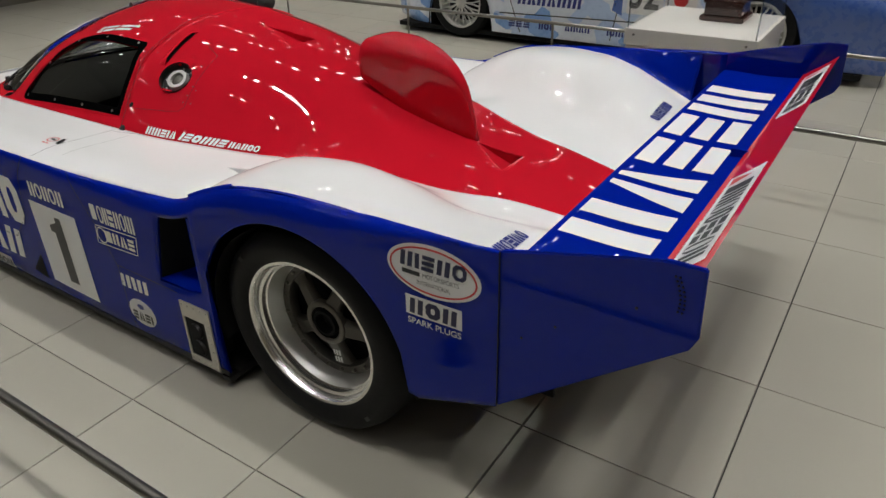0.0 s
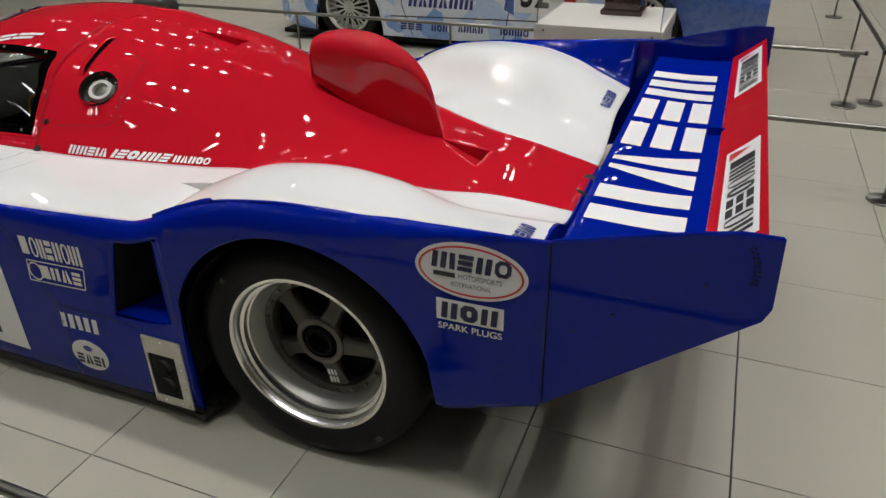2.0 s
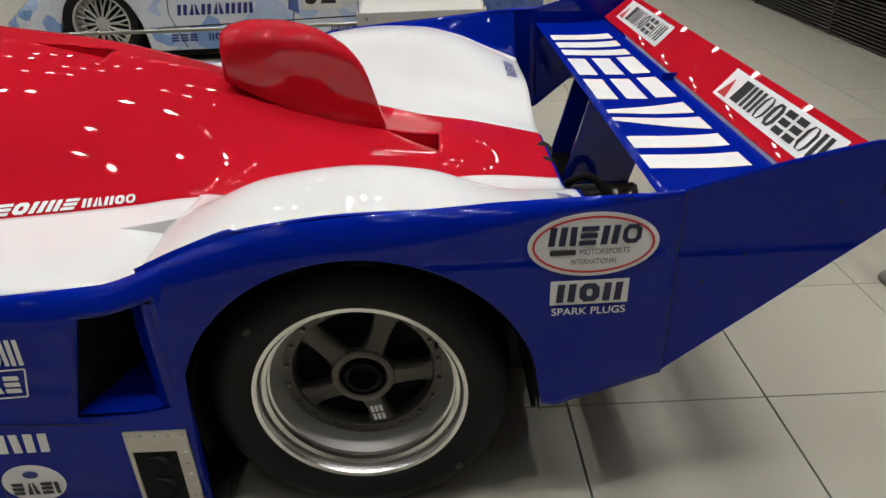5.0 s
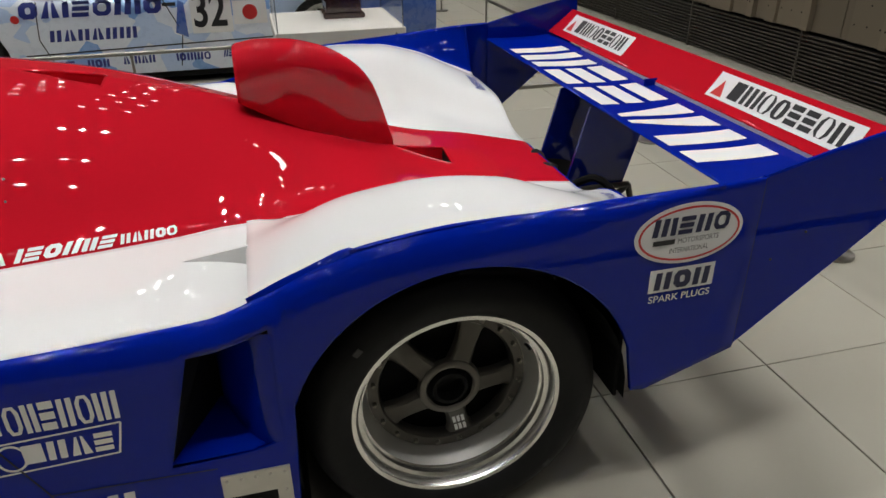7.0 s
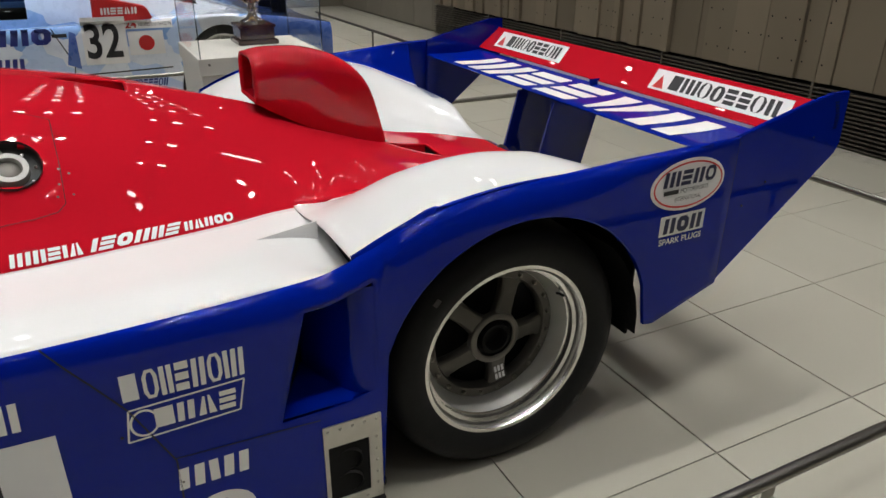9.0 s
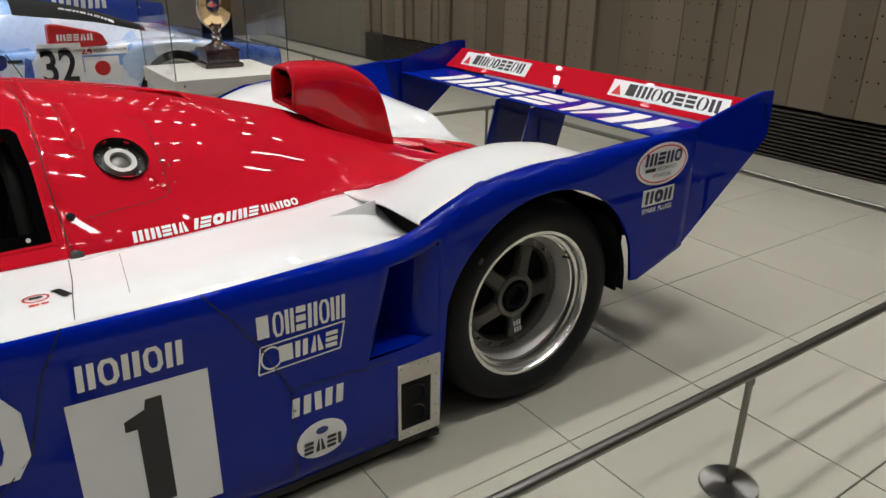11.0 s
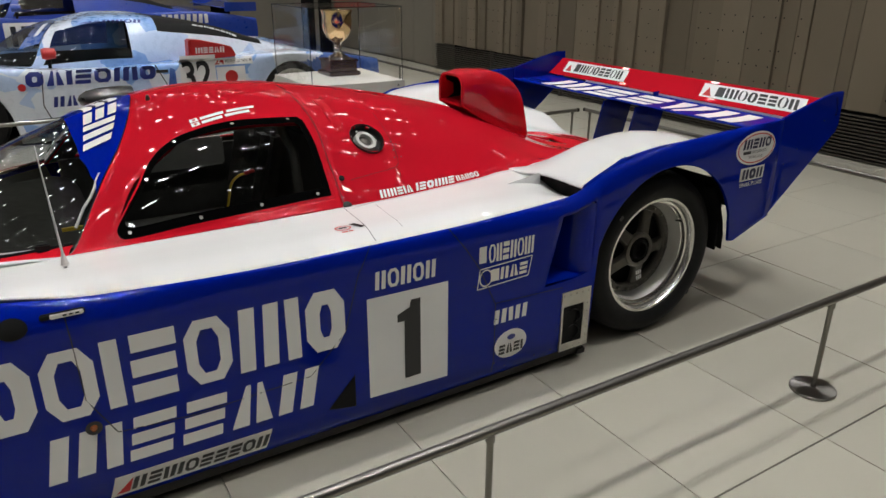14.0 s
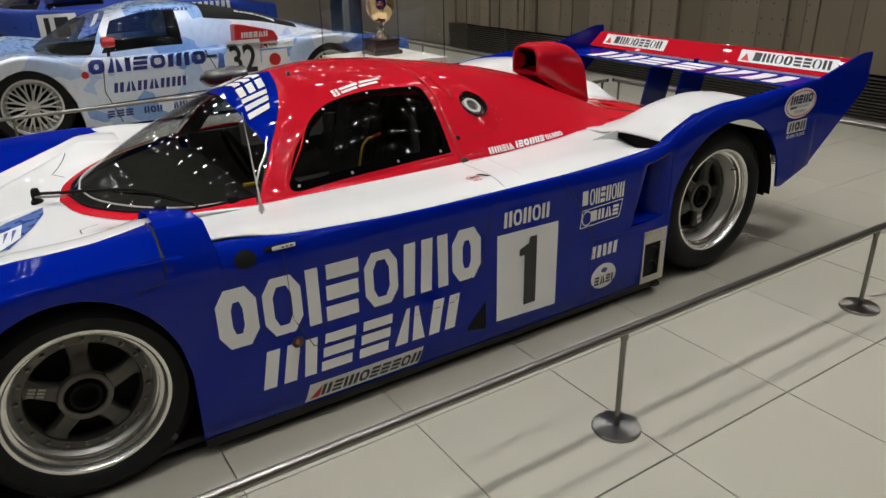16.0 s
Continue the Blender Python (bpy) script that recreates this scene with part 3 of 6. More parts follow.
# red cover; behind the scoop the white of the fenders runs in over its flanks
yR = curve1([-0.56, -0.3, -0.1, 0.08, 0.2, 0.35, 0.5], [0.19, 0.215, 0.25, 0.287, 0.34, 0.46, 0.492])
yL = curve1([-0.56, -0.3, -0.15, 0.0, 0.2, 0.35, 0.5], [0.22, 0.30, 0.40, 0.53, 0.585, 0.60, 0.60])
COVER_X = list(np.linspace(-0.56, 1.26, 80))


def at_y(sec, y):
    p = sorted(((q[1], q[2]) for q in sec))
    return float(np.interp(y, [a for a, b in p], [b for a, b in p]))


full, flank = [], []
for x, sec in zip(COVER_X, COVER):
    e = sec[0][1]
    mr = min(yR(x), e - 0.002) if x < 0.5 else e - 0.0005
    ml = min(yL(x), e - 0.0005) if x < 0.3 else e - 0.0005
    full.append([(x, y, at_y(sec, y)) for y in np.linspace(ml, 0, 21)] + [(x, -y, at_y(sec, y)) for y in np.linspace(0, mr, 21)[1:]])
    flank.append([(x, -y, at_y(sec, y)) for y in np.linspace(mr, e, 16)])
# two three-cornered intakes are cut into the spine: apex, near and far rear corner, depth
VENTS = [([Vector((1.01, 0.0, 0)), Vector((0.785, 0.088, 0)), Vector((0.785, -0.052, 0))], 0.042),
         ([Vector((-0.035, 0.012, 0)), Vector((-0.198, 0.122, 0)), Vector((-0.203, -0.030, 0))], 0.055)]


def in_vent(p, tri):
    side = [(tri[(k + 1) % 3] - tri[k]).cross(Vector((p.x, p.y, 0)) - tri[k]).z for k in range(3)]
    return all(v < 0 for v in side) or all(v > 0 for v in side)


bm = grid(full)
for tri, _ in VENTS:
    x0, x1 = tri[1].x - 0.045, tri[0].x + 0.04
    for k in range(3):
        a, b = tri[k], tri[(k + 1) % 3]
        near = [f for f in bm.faces if x0 < f.calc_center_median().x < x1 and abs(f.calc_center_median().y) < 0.17]
        geo = list({v for f in near for v in f.verts}) + list({e for f in near for e in f.edges}) + near
        bmesh.ops.bisect_plane(bm, geom=geo, plane_co=a, plane_no=Vector((-(b - a).y, (b - a).x, 0)).normalized())
    bmesh.ops.delete(bm, geom=[f for f in bm.faces if in_vent(f.calc_center_median(), tri)], context="FACES")
COVER_OB = thick(part("engine_cover", bm, RED, CAR, "glossy red engine cover with a long sloping spine"), 0.01, 1.0)
spine_z = lambda x, y: at_y(COVER[min(range(80), key=lambda i: abs(COVER_X[i] - x))], abs(y))
for tri, deep in VENTS:
    wall, foot = [], []
    for a, b in ((tri[1], tri[0]), (tri[0], tri[2])):
        for t in np.linspace(0, 1, 9)[(0 if a is tri[1] else 1):]:
            q = a.lerp(b, t)
            d = deep * (tri[0].x - q.x) / (tri[0].x - tri[1].x)
            wall.append((q.x, q.y, spine_z(q.x, q.y) - 0.001))
            foot.append((q.x, q.y, spine_z(q.x, 0) - d - 0.002))
    bm = grid([wall, foot])
    bm.verts.ensure_lookup_table()
    bm.faces.new([bm.verts[i] for i in range(len(wall), 2 * len(wall))])
    part("intake_recess", bm, RED, CAR, "red sunken intake in the spine", smooth=False)
    part("intake_mouth", grid([[wall[0], wall[-1]], [foot[0], foot[-1]]]), BLACK, CAR)
thick(part("cover_flank", grid([r for x, r in zip(COVER_X, flank) if 0.42 < x < 0.52]), WHITE, CAR, "white flank of the engine cover"), 0.01, 1.0)
# each fender runs into the cover's flank in one smooth sheet
for side, bound in ((1, yL), (-1, yR)):
    wide = []
    for x in np.linspace(-0.56, 0.44, 60):
        hs, cs = spline(hump_f(x), 5), spline(cover_f(x), 5)
        m = min(bound(x), cs[0][1] - 0.002)
        prof = sorted([(p[1], p[2]) for p in hs] + [(p[1], p[2]) for p in cs[1:]])
        py, pz = np.array([p[0] for p in prof]), np.array([p[1] for p in prof])
        start = hs[10][1]
        row = [(x, side * p[1], p[2]) for p in hs[:10]]
        for y in np.linspace(start, m, 44):
            w = 0.05 * min(1.0, max((start - y) / 0.12, 0), max((y - m) / 0.12, 0))
            z = np.mean([np.interp(y + d * w, py, pz) for d in np.linspace(-1, 1, 9)])
            row.append((x, side * y, float(z)))
        wide.append(row)
    h = thick(part("rear_fender", grid(wide, mats=lambda i, j: 1 if j < 10 else 0), [WHITE, BLUE], CAR,
                   "white humped rear fender with a blue outer rise and an air slot in front" if side > 0 else ""), 0.01, side)
    if side > 0:
        HUMP_L = h
    else:
        HUMP_R = h

# blue lip along the tail's edge
bm = bmesh.new()
edge = [tuple(p) for p in HUMP[0]] + [tuple(p) for p in COVER[0]][1:]
edge = edge + [(p[0], -p[1], p[2]) for p in edge[::-1][1:] if p[1] < 0.19]
lip = [[(p[0] + 0.003, p[1], p[2] - 0.003) for p in edge], [(p[0] - 0.005, p[1], p[2] - 0.004) for p in edge],
       [(p[0] - 0.016, p[1], p[2] - 0.045) for p in edge]]
thick(part("tail_lip", grid(lip, bm), BLUE, CAR), 0.006, 0)

# ---- canopy: red shell, side windows, windscreen ----
CAN = {0.0: [(1.257, 0.62, 0.69), (1.257, 0.592, 0.724), (1.257, 0.497, 0.856), (1.257, 0.40, 0.95), (1.257, 0.2, 1.019), (1.257, 0, 1.033)],
       0.06: [(1.275, 0.621, 0.69), (1.277, 0.593, 0.724), (1.285, 0.499, 0.857), (1.298, 0.402, 0.952), (1.298, 0.2, 1.022), (1.298, 0, 1.037)],
       0.45: [(1.62, 0.625, 0.69), (1.62, 0.597, 0.718), (1.57, 0.515, 0.858), (1.50, 0.405, 0.965), (1.53, 0.2, 1.034), (1.55, 0, 1.05)],
       0.86: [(2.005, 0.626, 0.69), (1.985, 0.592, 0.709), (1.90, 0.496, 0.84), (1.725, 0.386, 0.947), (1.73, 0.19, 1.02), (1.74, 0, 1.042)],
       1.0: [(2.12, 0.625, 0.69), (2.088, 0.577, 0.705), (1.99, 0.465, 0.84), (1.90, 0.335, 0.935), (1.84, 0.18, 0.998), (1.80, 0, 1.032)]}
us = sorted(CAN)
cf = [[curve1(us, [CAN[u][j][c] for u in us]) for c in range(3)] for j in range(6)]
CAN_U = [0, 0.02, 0.04, 0.06] + list(np.linspace(0.06, 0.86, 27))[1:] + [0.89, 0.92, 0.96, 1.0]
CANOPY = [spline([[cf[j][c](u) for c in range(3)] for j in range(6)], 6) for u in CAN_U]
iw0, iw1 = 3, 3 + 26


def is_window(i, j):
    return iw0 <= i < iw1 and 6 <= j < 18


cut = lambda i, j: not (is_window(i, j) or is_window(i, 60 - j - 1))
full = [list(map(tuple, r)) + [(p[0], -p[1], p[2]) for p in r[::-1][1:]] for r in CANOPY]
CANOPY_OB = thick(part("canopy", grid(full, keep=cut), RED, CAR, "rounded red cockpit roof with door frames"), 0.012, 1.0)
inner = [[(x, y * 0.965, 0.5 + (z - 0.5) * 0.965) for x, y, z in r] for r in full]
inner[-1] = [(x + 0.006, y * 0.99, z - 0.004) for x, y, z in full[-1]]
part("roof_lining", grid(inner, keep=cut), CABIN, CAR)
WIN = [[tuple(p) for p in r[6:19]] for r in CANOPY[iw0:iw1 + 1]]
for mirrored in (False, True):
    fix = mirror_rows if mirrored else tup
    w = part("side_window", grid(fix(WIN)), CARGLASS, CAR, "" if mirrored else "dark tinted side window with small bolts")
    if not mirrored:
        WIN_L = w

back = spline([CAN[1.0][k] for k in (1, 2, 3, 4, 5)], 6)
front = spline([(2.10, 0.567, 0.70), (2.31, 0.50, 0.675), (2.48, 0.365, 0.663), (2.595, 0.185, 0.656), (2.635, 0, 0.654)], 6)
rim = spline([(2.12, 0.625, 0.69), (2.335, 0.55, 0.672), (2.515, 0.405, 0.656), (2.635, 0.205, 0.648), (2.675, 0, 0.645)], 6)


def screen_point(a, b, s):
    p = a.lerp(b, s)
    k = math.sin(math.pi * s) * (a - b).length
    return (p.x + 0.02 * k, p.y * (1 + 0.02 * k), p.z + 0.042 * k)


def both(pts):
    return [tuple(p) for p in pts] + [(p[0], -p[1], p[2]) for p in pts[::-1][1:]]


SS = [0, 0.06, 0.12, 0.18, 0.24, 0.3, 0.4, 0.5, 0.6, 0.7, 0.8, 0.9, 1.0]
scr = [both([screen_point(a, b, s) for a, b in zip(back, front)]) for s in SS]
part("windscreen", grid(scr), CARGLASS, CAR, "large curved tinted windscreen")
nb = len(back) - 1
depth = [float(np.interp(k, [5.3, 8, 12, 19, 24], [0.002, 0.115, 0.20, 0.235, 0.255])) for k in range(nb + 1)]
strip = [both([Vector(screen_point(a, b, s * d)) + Vector((0.002, 0, 0.004)) for a, b, d in zip(back, front, depth)]) for s in np.linspace(0, 1, 7)]
part("sun_strip", grid(strip), BLUE, CAR, "blue sun strip across the windscreen top")
part("screen_rim", grid([both(front), both([p.lerp(q, 0.5) + Vector((0, 0, 0.006)) for p, q in zip(front, rim)]), both(rim)]), RED, CAR, "red rim round the windscreen's foot")
part("screen_trim", tube([(x, y, z + 0.001) for x, y, z in both([screen_point(a, b, 0.955) for a, b in list(zip(back, front))[3:]])], 0.003, 6), BARE, CAR, "bare metal strip along the windscreen's foot")
for s in (1, -1):      # the strip's stepped run up the screen pillar
    run = [a + (b - a).normalized() * d for (a, b), d in zip(list(zip(back, front))[2:9], (0.03, 0.030, 0.030, 0.018, 0.018, 0.026, 0.026))]
    part("pillar_trim", tube([(p.x + 0.003, s * p.y, p.z + 0.004) for p in run], 0.0045, 6), BARE, CAR)
part("screen_seal", tube([(x, y, z + 0.004) for x, y, z in both(front)], 0.005, 6), BLACK, CAR)

# ---- nose and front fenders ----
yN = curve1([2.12, 2.34, 2.5, 2.6, 2.7, 2.8, 2.9, 3.0, 3.3, 3.7], [0.63, 0.60, 0.61, 0.57, 0.52, 0.46, 0.40, 0.36, 0.29, 0.25])
zN = curve1([2.12, 2.34, 2.5, 2.6, 2.7, 2.8, 2.9, 3.0, 3.3, 3.7], [0.69, 0.70, 0.72, 0.69, 0.66, 0.635, 0.612, 0.588, 0.47, 0.24])
zC = curve1([2.12, 2.33, 2.5, 2.645, 2.8, 3.0, 3.3, 3.7], [0.69, 0.672, 0.656, 0.646, 0.622, 0.575, 0.455, 0.22])
rim_y = lambda x: float(np.interp(x, [p[0] for p in rim], [p[1] for p in rim])) if x < 2.675 else 0.0
NX = list(np.linspace(2.125, 2.675, 23)) + list(np.linspace(2.69, 3.7, 26))
NOSE = []
for x in NX:
    y0, y1 = rim_y(x), yN(x)
    y1 = max(y1, y0 + 0.005)
    zc, zn = zC(x), zN(x)
    NOSE.append([(x, y0 + (y1 - y0) * s, zc + (zn - zc) * (s ** 2.2)) for s in np.linspace(0, 1, 12)])
def fender_row(x, crest):
    a = yN(x)
    return spline([(x, a, zN(x)), (x, a + (0.9 - a) * 0.42, zN(x) + (crest - zN(x)) * 0.62), (x, a + (0.9 - a) * 0.74, crest - 0.01), (x, 0.9, crest - 0.008), (x, yD(x), zD(x))], 6)


crest_l = lambda x: float(np.interp(x, [2.48, 2.56, 2.66, 2.85, 3.1, 3.4, 3.7], [0.778, 0.770, 0.758, 0.745, 0.70, 0.57, 0.31]))
crest_r = lambda x: float(np.interp(x, [2.34, 2.5, 2.6, 2.85, 3.1, 3.4, 3.7], [0.712, 0.722, 0.722, 0.715, 0.675, 0.56, 0.31]))
FENDER = [fender_row(x, crest_l(x)) for x in np.linspace(2.48, 3.7, 44)]
FENDER_R = [fender_row(x, crest_r(x)) for x in np.linspace(2.34, 3.7, 48)]
def split_row(row, yb):
    """Cuts a fender row at the paint's border: white inside, blue outside."""
    ys_ = [p[1] for p in row]
    cutat = lambda y: tuple(float(np.interp(y, ys_, [p[c] for p in row])) for c in range(3))
    yb = min(max(yb, ys_[0] + 0.004), ys_[-1] - 0.004)
    return [cutat(y) for y in np.linspace(ys_[0], yb, 14)], [cutat(y) for y in np.linspace(yb, ys_[-1], 16)]


edge_l = curve1([2.48, 2.54, 2.60, 2.66, 2.76, 2.90, 3.05, 3.25, 3.7], [0.79, 0.81, 0.828, 0.838, 0.835, 0.80, 0.70, 0.55, 0.40])
edge_r = curve1([2.34, 2.45, 2.53, 2.70, 2.90, 3.10, 3.40, 3.7], [0.90, 0.80, 0.715, 0.615, 0.50, 0.41, 0.32, 0.27])
CUT_L = [split_row(r, edge_l(r[0][0])) for r in FENDER]
CUT_R = [split_row(r, edge_r(r[0][0])) for r in FENDER_R]
for mirrored in (False, True):
    fix = mirror_rows if mirrored else tup
    thick(part("fender_top", grid(fix([a for a, b in (CUT_R if mirrored else CUT_L)])), WHITE, CAR, "" if mirrored else "white paint running up the fender's inner side"), 0.012, 1.0 if mirrored else -1.0)
    thick(part("nose_panel", grid(fix(NOSE)), WHITE, CAR, "" if mirrored else "white nose panel"), 0.008, 1.0 if mirrored else -1.0)
    f = thick(part("front_fender", grid(fix([b for a, b in (CUT_R if mirrored else CUT_L)])), BLUE, CAR, "" if mirrored else "blue front fender above the front wheel"), 0.012, 1.0 if mirrored else -1.0)
    if mirrored:
        continue
    s = 1
    # stepped outlet block behind the front wheel
    bm = bmesh.new()
    q = [[(2.505, 0.62, 0.712), (2.505, 0.66, 0.752), (2.505, 0.72, 0.782), (2.505, 0.85, 0.793), (2.505, 0.92, 0.785), (2.505, 0.962, 0.735), (2.508, 0.9865, 0.665), (2.51, 0.983, 0.60)],
         [(2.50, 0.615, 0.705), (2.455, 0.69, 0.745), (2.41, 0.77, 0.781), (2.385, 0.85, 0.788), (2.372, 0.914, 0.78), (2.366, 0.960, 0.73), (2.360, 0.9885, 0.655), (2.358, 0.983, 0.60)],
         [(2.495, 0.61, 0.69), (2.44, 0.69, 0.69), (2.40, 0.77, 0.69), (2.375, 0.85, 0.69), (2.36, 0.90, 0.69), (2.358, 0.93, 0.69), (2.352, 0.975, 0.65), (2.352, 0.975, 0.60)]]
    grid([[(x, y * s, z) for x, y, z in r] for r in q], bm)
    part("outlet_block", bm, BLUE, CAR, "blue outlet block stepped behind the front wheel")
    seam_row = [(p[0], s * p[1], p[2] + 0.0015) for p in CUT_L[1][1]]
    part("fender_gap", tube(seam_row, 0.0035, 6), SEAM, CAR)

# the front end closes in a low blue face and rounds back towards its corners
tip = [NOSE[-1][k] for k in range(12)] + FENDER[-1][1:]
tip = [(p[0], p[1], p[2]) for p in tip]
tip = tip[::-1] + [(x, -y, z) for x, y, z in tip[1:]]
part("nose_face", grid([tip, [(x + 0.02, y, 0.5 * z + 0.05) for x, y, z in tip], [(x - 0.01, y, 0.08) for x, y, z in tip]]), BLUE, CAR, "low blue front face of the nose")
for o in CAR.children:
    if o.name.split(".")[0] in ("nose_panel", "nose_face", "fender_top", "front_fender", "side_panel"):
        for v in o.data.vertices:
            if v.co.x > 3.15:
                v.co.x -= 0.24 * ((v.co.x - 3.15) / 0.55) ** 2 * (abs(v.co.y) / 0.95) ** 2

# ---- floor pan, wheel wells, cockpit ----
part("floor_pan", box(0.37, 3.36, -0.93, 0.93, 0.045, 0.07, 0.004), DARK, CAR, "thin dark floor pan under the body", smooth=False)
part("tail_pan", box(-0.36, 0.368, -0.5, 0.5, 0.06, 0.085, 0.004), DARK, CAR, smooth=False)
for s in (1, -1):
    part("sill_skirt", box(0.40, 2.48, s * 0.955 - 0.008, s * 0.955 + 0.008, 0.034, 0.072, 0.002), DARK, CAR, smooth=False)
    for cx, r, n in ((0.0, 0.40, "rear"), (2.787, 0.315, "front")):
        arc = [(cx + r * math.cos(a), 0.33 + r * 0.98 * math.sin(a)) for a in np.linspace(-0.3, math.pi + 0.05, 22)]
        runs = [arc]
        if cx == 0.0:      # open behind the rear wheel's crown
            runs = [[p for p in arc if p[0] > -0.03], [p for p in arc if p[0] < 0 and p[1] < 0.62]]
        for run in runs:
            part("wheel_well", grid([[(x, s * 0.955, z) for x, z in run], [(x, s * 0.55, z) for x, z in run]]), BLACK, CAR)
        if cx == 0.0:
            liner = [(x, z) for x, z in arc if x < -0.2 and z > 0.47]
            part("arch_liner", grid([[(x - 0.035, s * 0.968, z + 0.012) for x, z in liner], [(x - 0.035, s * 0.60, z + 0.012) for x, z in liner]]), BLACK, CAR)
            part("mud_flap", box(-0.395, -0.385, s * 0.77 - 0.16, s * 0.77 + 0.16, 0.30, 0.56, 0.002), BLACK, CAR, "black flap plate behind the tyre", smooth=False)
        part("well_wall", box(cx - 0.38, cx + 0.4, s * 0.53 - 0.01, s * 0.53 + 0.01, 0.07, 0.60), BLACK, CAR, smooth=False)
part("engine_bay", box(-0.40, 1.2, -0.50, 0.50, 0.07, 0.55, 0.03), BLACK, CAR, smooth=False)
part("cockpit_tub", box(1.30, 2.35, -0.53, 0.53, 0.07, 0.40, 0.03), CABIN, CAR, smooth=False)
foot = both(front)
DASHROWS = [[(2.0 + (x - 2.0) * 0.985, y * 0.97, z - 0.016) for x, y, z in foot], [(2.0 + (x - 2.0) * 0.86, y * 0.95, 0.640) for x, y, z in foot],
            [(2.0 + (x - 2.0) * 0.42, y * 0.93, 0.632) for x, y, z in foot], [(2.0 + (x - 2.0) * 0.10, y * 0.92, 0.618) for x, y, z in foot],
            [(1.99, y * 0.90, 0.58) for x, y, z in foot], [(2.02, y * 0.88, 0.42) for x, y, z in foot]]
part("dashboard", grid(DASHROWS), DASH, CAR, "dark flocked dashboard under the windscreen")
part("bulkhead", box(1.22, 1.25, -0.41, 0.41, 0.1, 0.88, 0.01), CABIN, CAR, smooth=False)
bm = box(1.36, 1.46, -0.36, 0.06, 0.35, 0.88, 0.04)
bmesh.ops.rotate(bm, cent=(1.4, 0, 0.35), matrix=Euler((0, radians(-14), 0)).to_matrix(), verts=bm.verts[:])
part("seat", bm, CABIN, CAR, "black bucket seat")
bm = lathe([(0.125 + 0.012 * math.cos(a), 0.012 * math.sin(a)) for a in np.linspace(0, 2 * math.pi, 9)[:-1]], "z", 28, closed=True)
bmesh.ops.transform(bm, matrix=pose(1.93, -0.15, 0.66, 0, -68, 0), verts=bm.verts[:])
part("seat_side", box(1.40, 1.75, 0.04, 0.075, 0.36, 0.56, 0.02), CABIN, CAR)
part("headrest", box(1.30, 1.36, -0.25, -0.05, 0.80, 0.93, 0.02), CABIN, CAR)
part("door_bar", tube([(1.33, 0.48, 0.60), (1.7, 0.50, 0.56), (2.05, 0.50, 0.58)], 0.016, 10), CABIN, CAR)
part("steering_wheel", bm, BLACK, CAR)
part("roll_bar", tube([(1.32, 0.42, 0.4), (1.33, 0.36, 0.84), (1.35, 0.2, 0.97), (1.35, -0.2, 0.97), (1.33, -0.36, 0.84), (1.32, -0.42, 0.4)], 0.018, 10), CABIN, CAR)
part("door_trim", box(1.36, 1.80, -0.532, -0.522, 0.602, 0.735, 0.01), mat("grey_door_trim", (0.42, 0.41, 0.39), 0.6), CAR, "pale grey trim inside the far door")
BELT = part("harness", tube(spline([(1.60, 0.35, 0.60), (1.578, 0.35, 0.70), (1.562, 0.35, 0.755), (1.535, 0.35, 0.778), (1.515, 0.35, 0.782)], 4), 0.0045, 6), VINYL_Y, CAR, "yellow harness strap with a red end")
part("strap_end", tube([(1.515, 0.35, 0.782), (1.478, 0.35, 0.790)], 0.0065, 6), VINYL_R, BELT)
for s in (1, -1):
    part("window_sill", box(1.28, 2.05, s * 0.555 - 0.01, s * 0.555 + 0.01, 0.38, 0.70), CABIN, CAR, smooth=False)

# ---- roof scoop on the spine ----
def scoop():
    top = curve1([-0.03, 0.03, 0.09, 0.19, 0.28, 0.36, 0.43], [0.70, 0.89, 0.96, 1.013, 1.03, 1.032, 1.02])
    half = curve1([-0.03, 0.05, 0.15, 0.28, 0.43], [0.004, 0.03, 0.062, 0.088, 0.10])
    foot = curve1([-0.03, 0.1, 0.25, 0.36, 0.43], [0.67, 0.71, 0.78, 0.84, 0.882])
    rows = []
    for x in np.linspace(-0.03, 0.43, 34):
        h, w, b = top(x), half(x), foot(x)
        r = min(0.06, w * 0.85, (h - b) * 0.45)
        prof = [(w, b)] + [(w * 1.03, b + (h - r - b) * t) for t in (0.3, 0.7, 1.0)]
        prof += [(w * 1.03 - r + r * math.cos(a), h - r + r * math.sin(a)) for a in np.linspace(0.25, math.pi / 2, 5)]
        prof.append((0, h + 0.001))
        rows.append([(x, y, z) for y, z in prof] + [(x, -y, z) for y, z in prof[::-1][1:]])
    ob = part("air_scoop", grid(rows), RED, CAR, "tall red air scoop with a dark rounded mouth")
    thick(ob, 0.012, 1.0)
    mouth = rows[-1]
    loop = [(0.428, y * 0.93, 0.955 + (z - 0.955) * 0.9) for _, y, z in mouth]
    inner = [(0.30, y * 0.75, 0.955 + (z - 0.955) * 0.75) for _, y, z in mouth]
    bm = grid([loop, inner])
    bm.verts.ensure_lookup_table()
    bm.faces.new([bm.verts[i] for i in range(len(loop), 2 * len(loop))])
    part("mouth", bm, BLACK, ob)
    part("lower_lip", box(0.38, 0.432, -0.098, 0.098, 0.878, 0.892, 0.005), RED, ob)
    return ob


scoop()

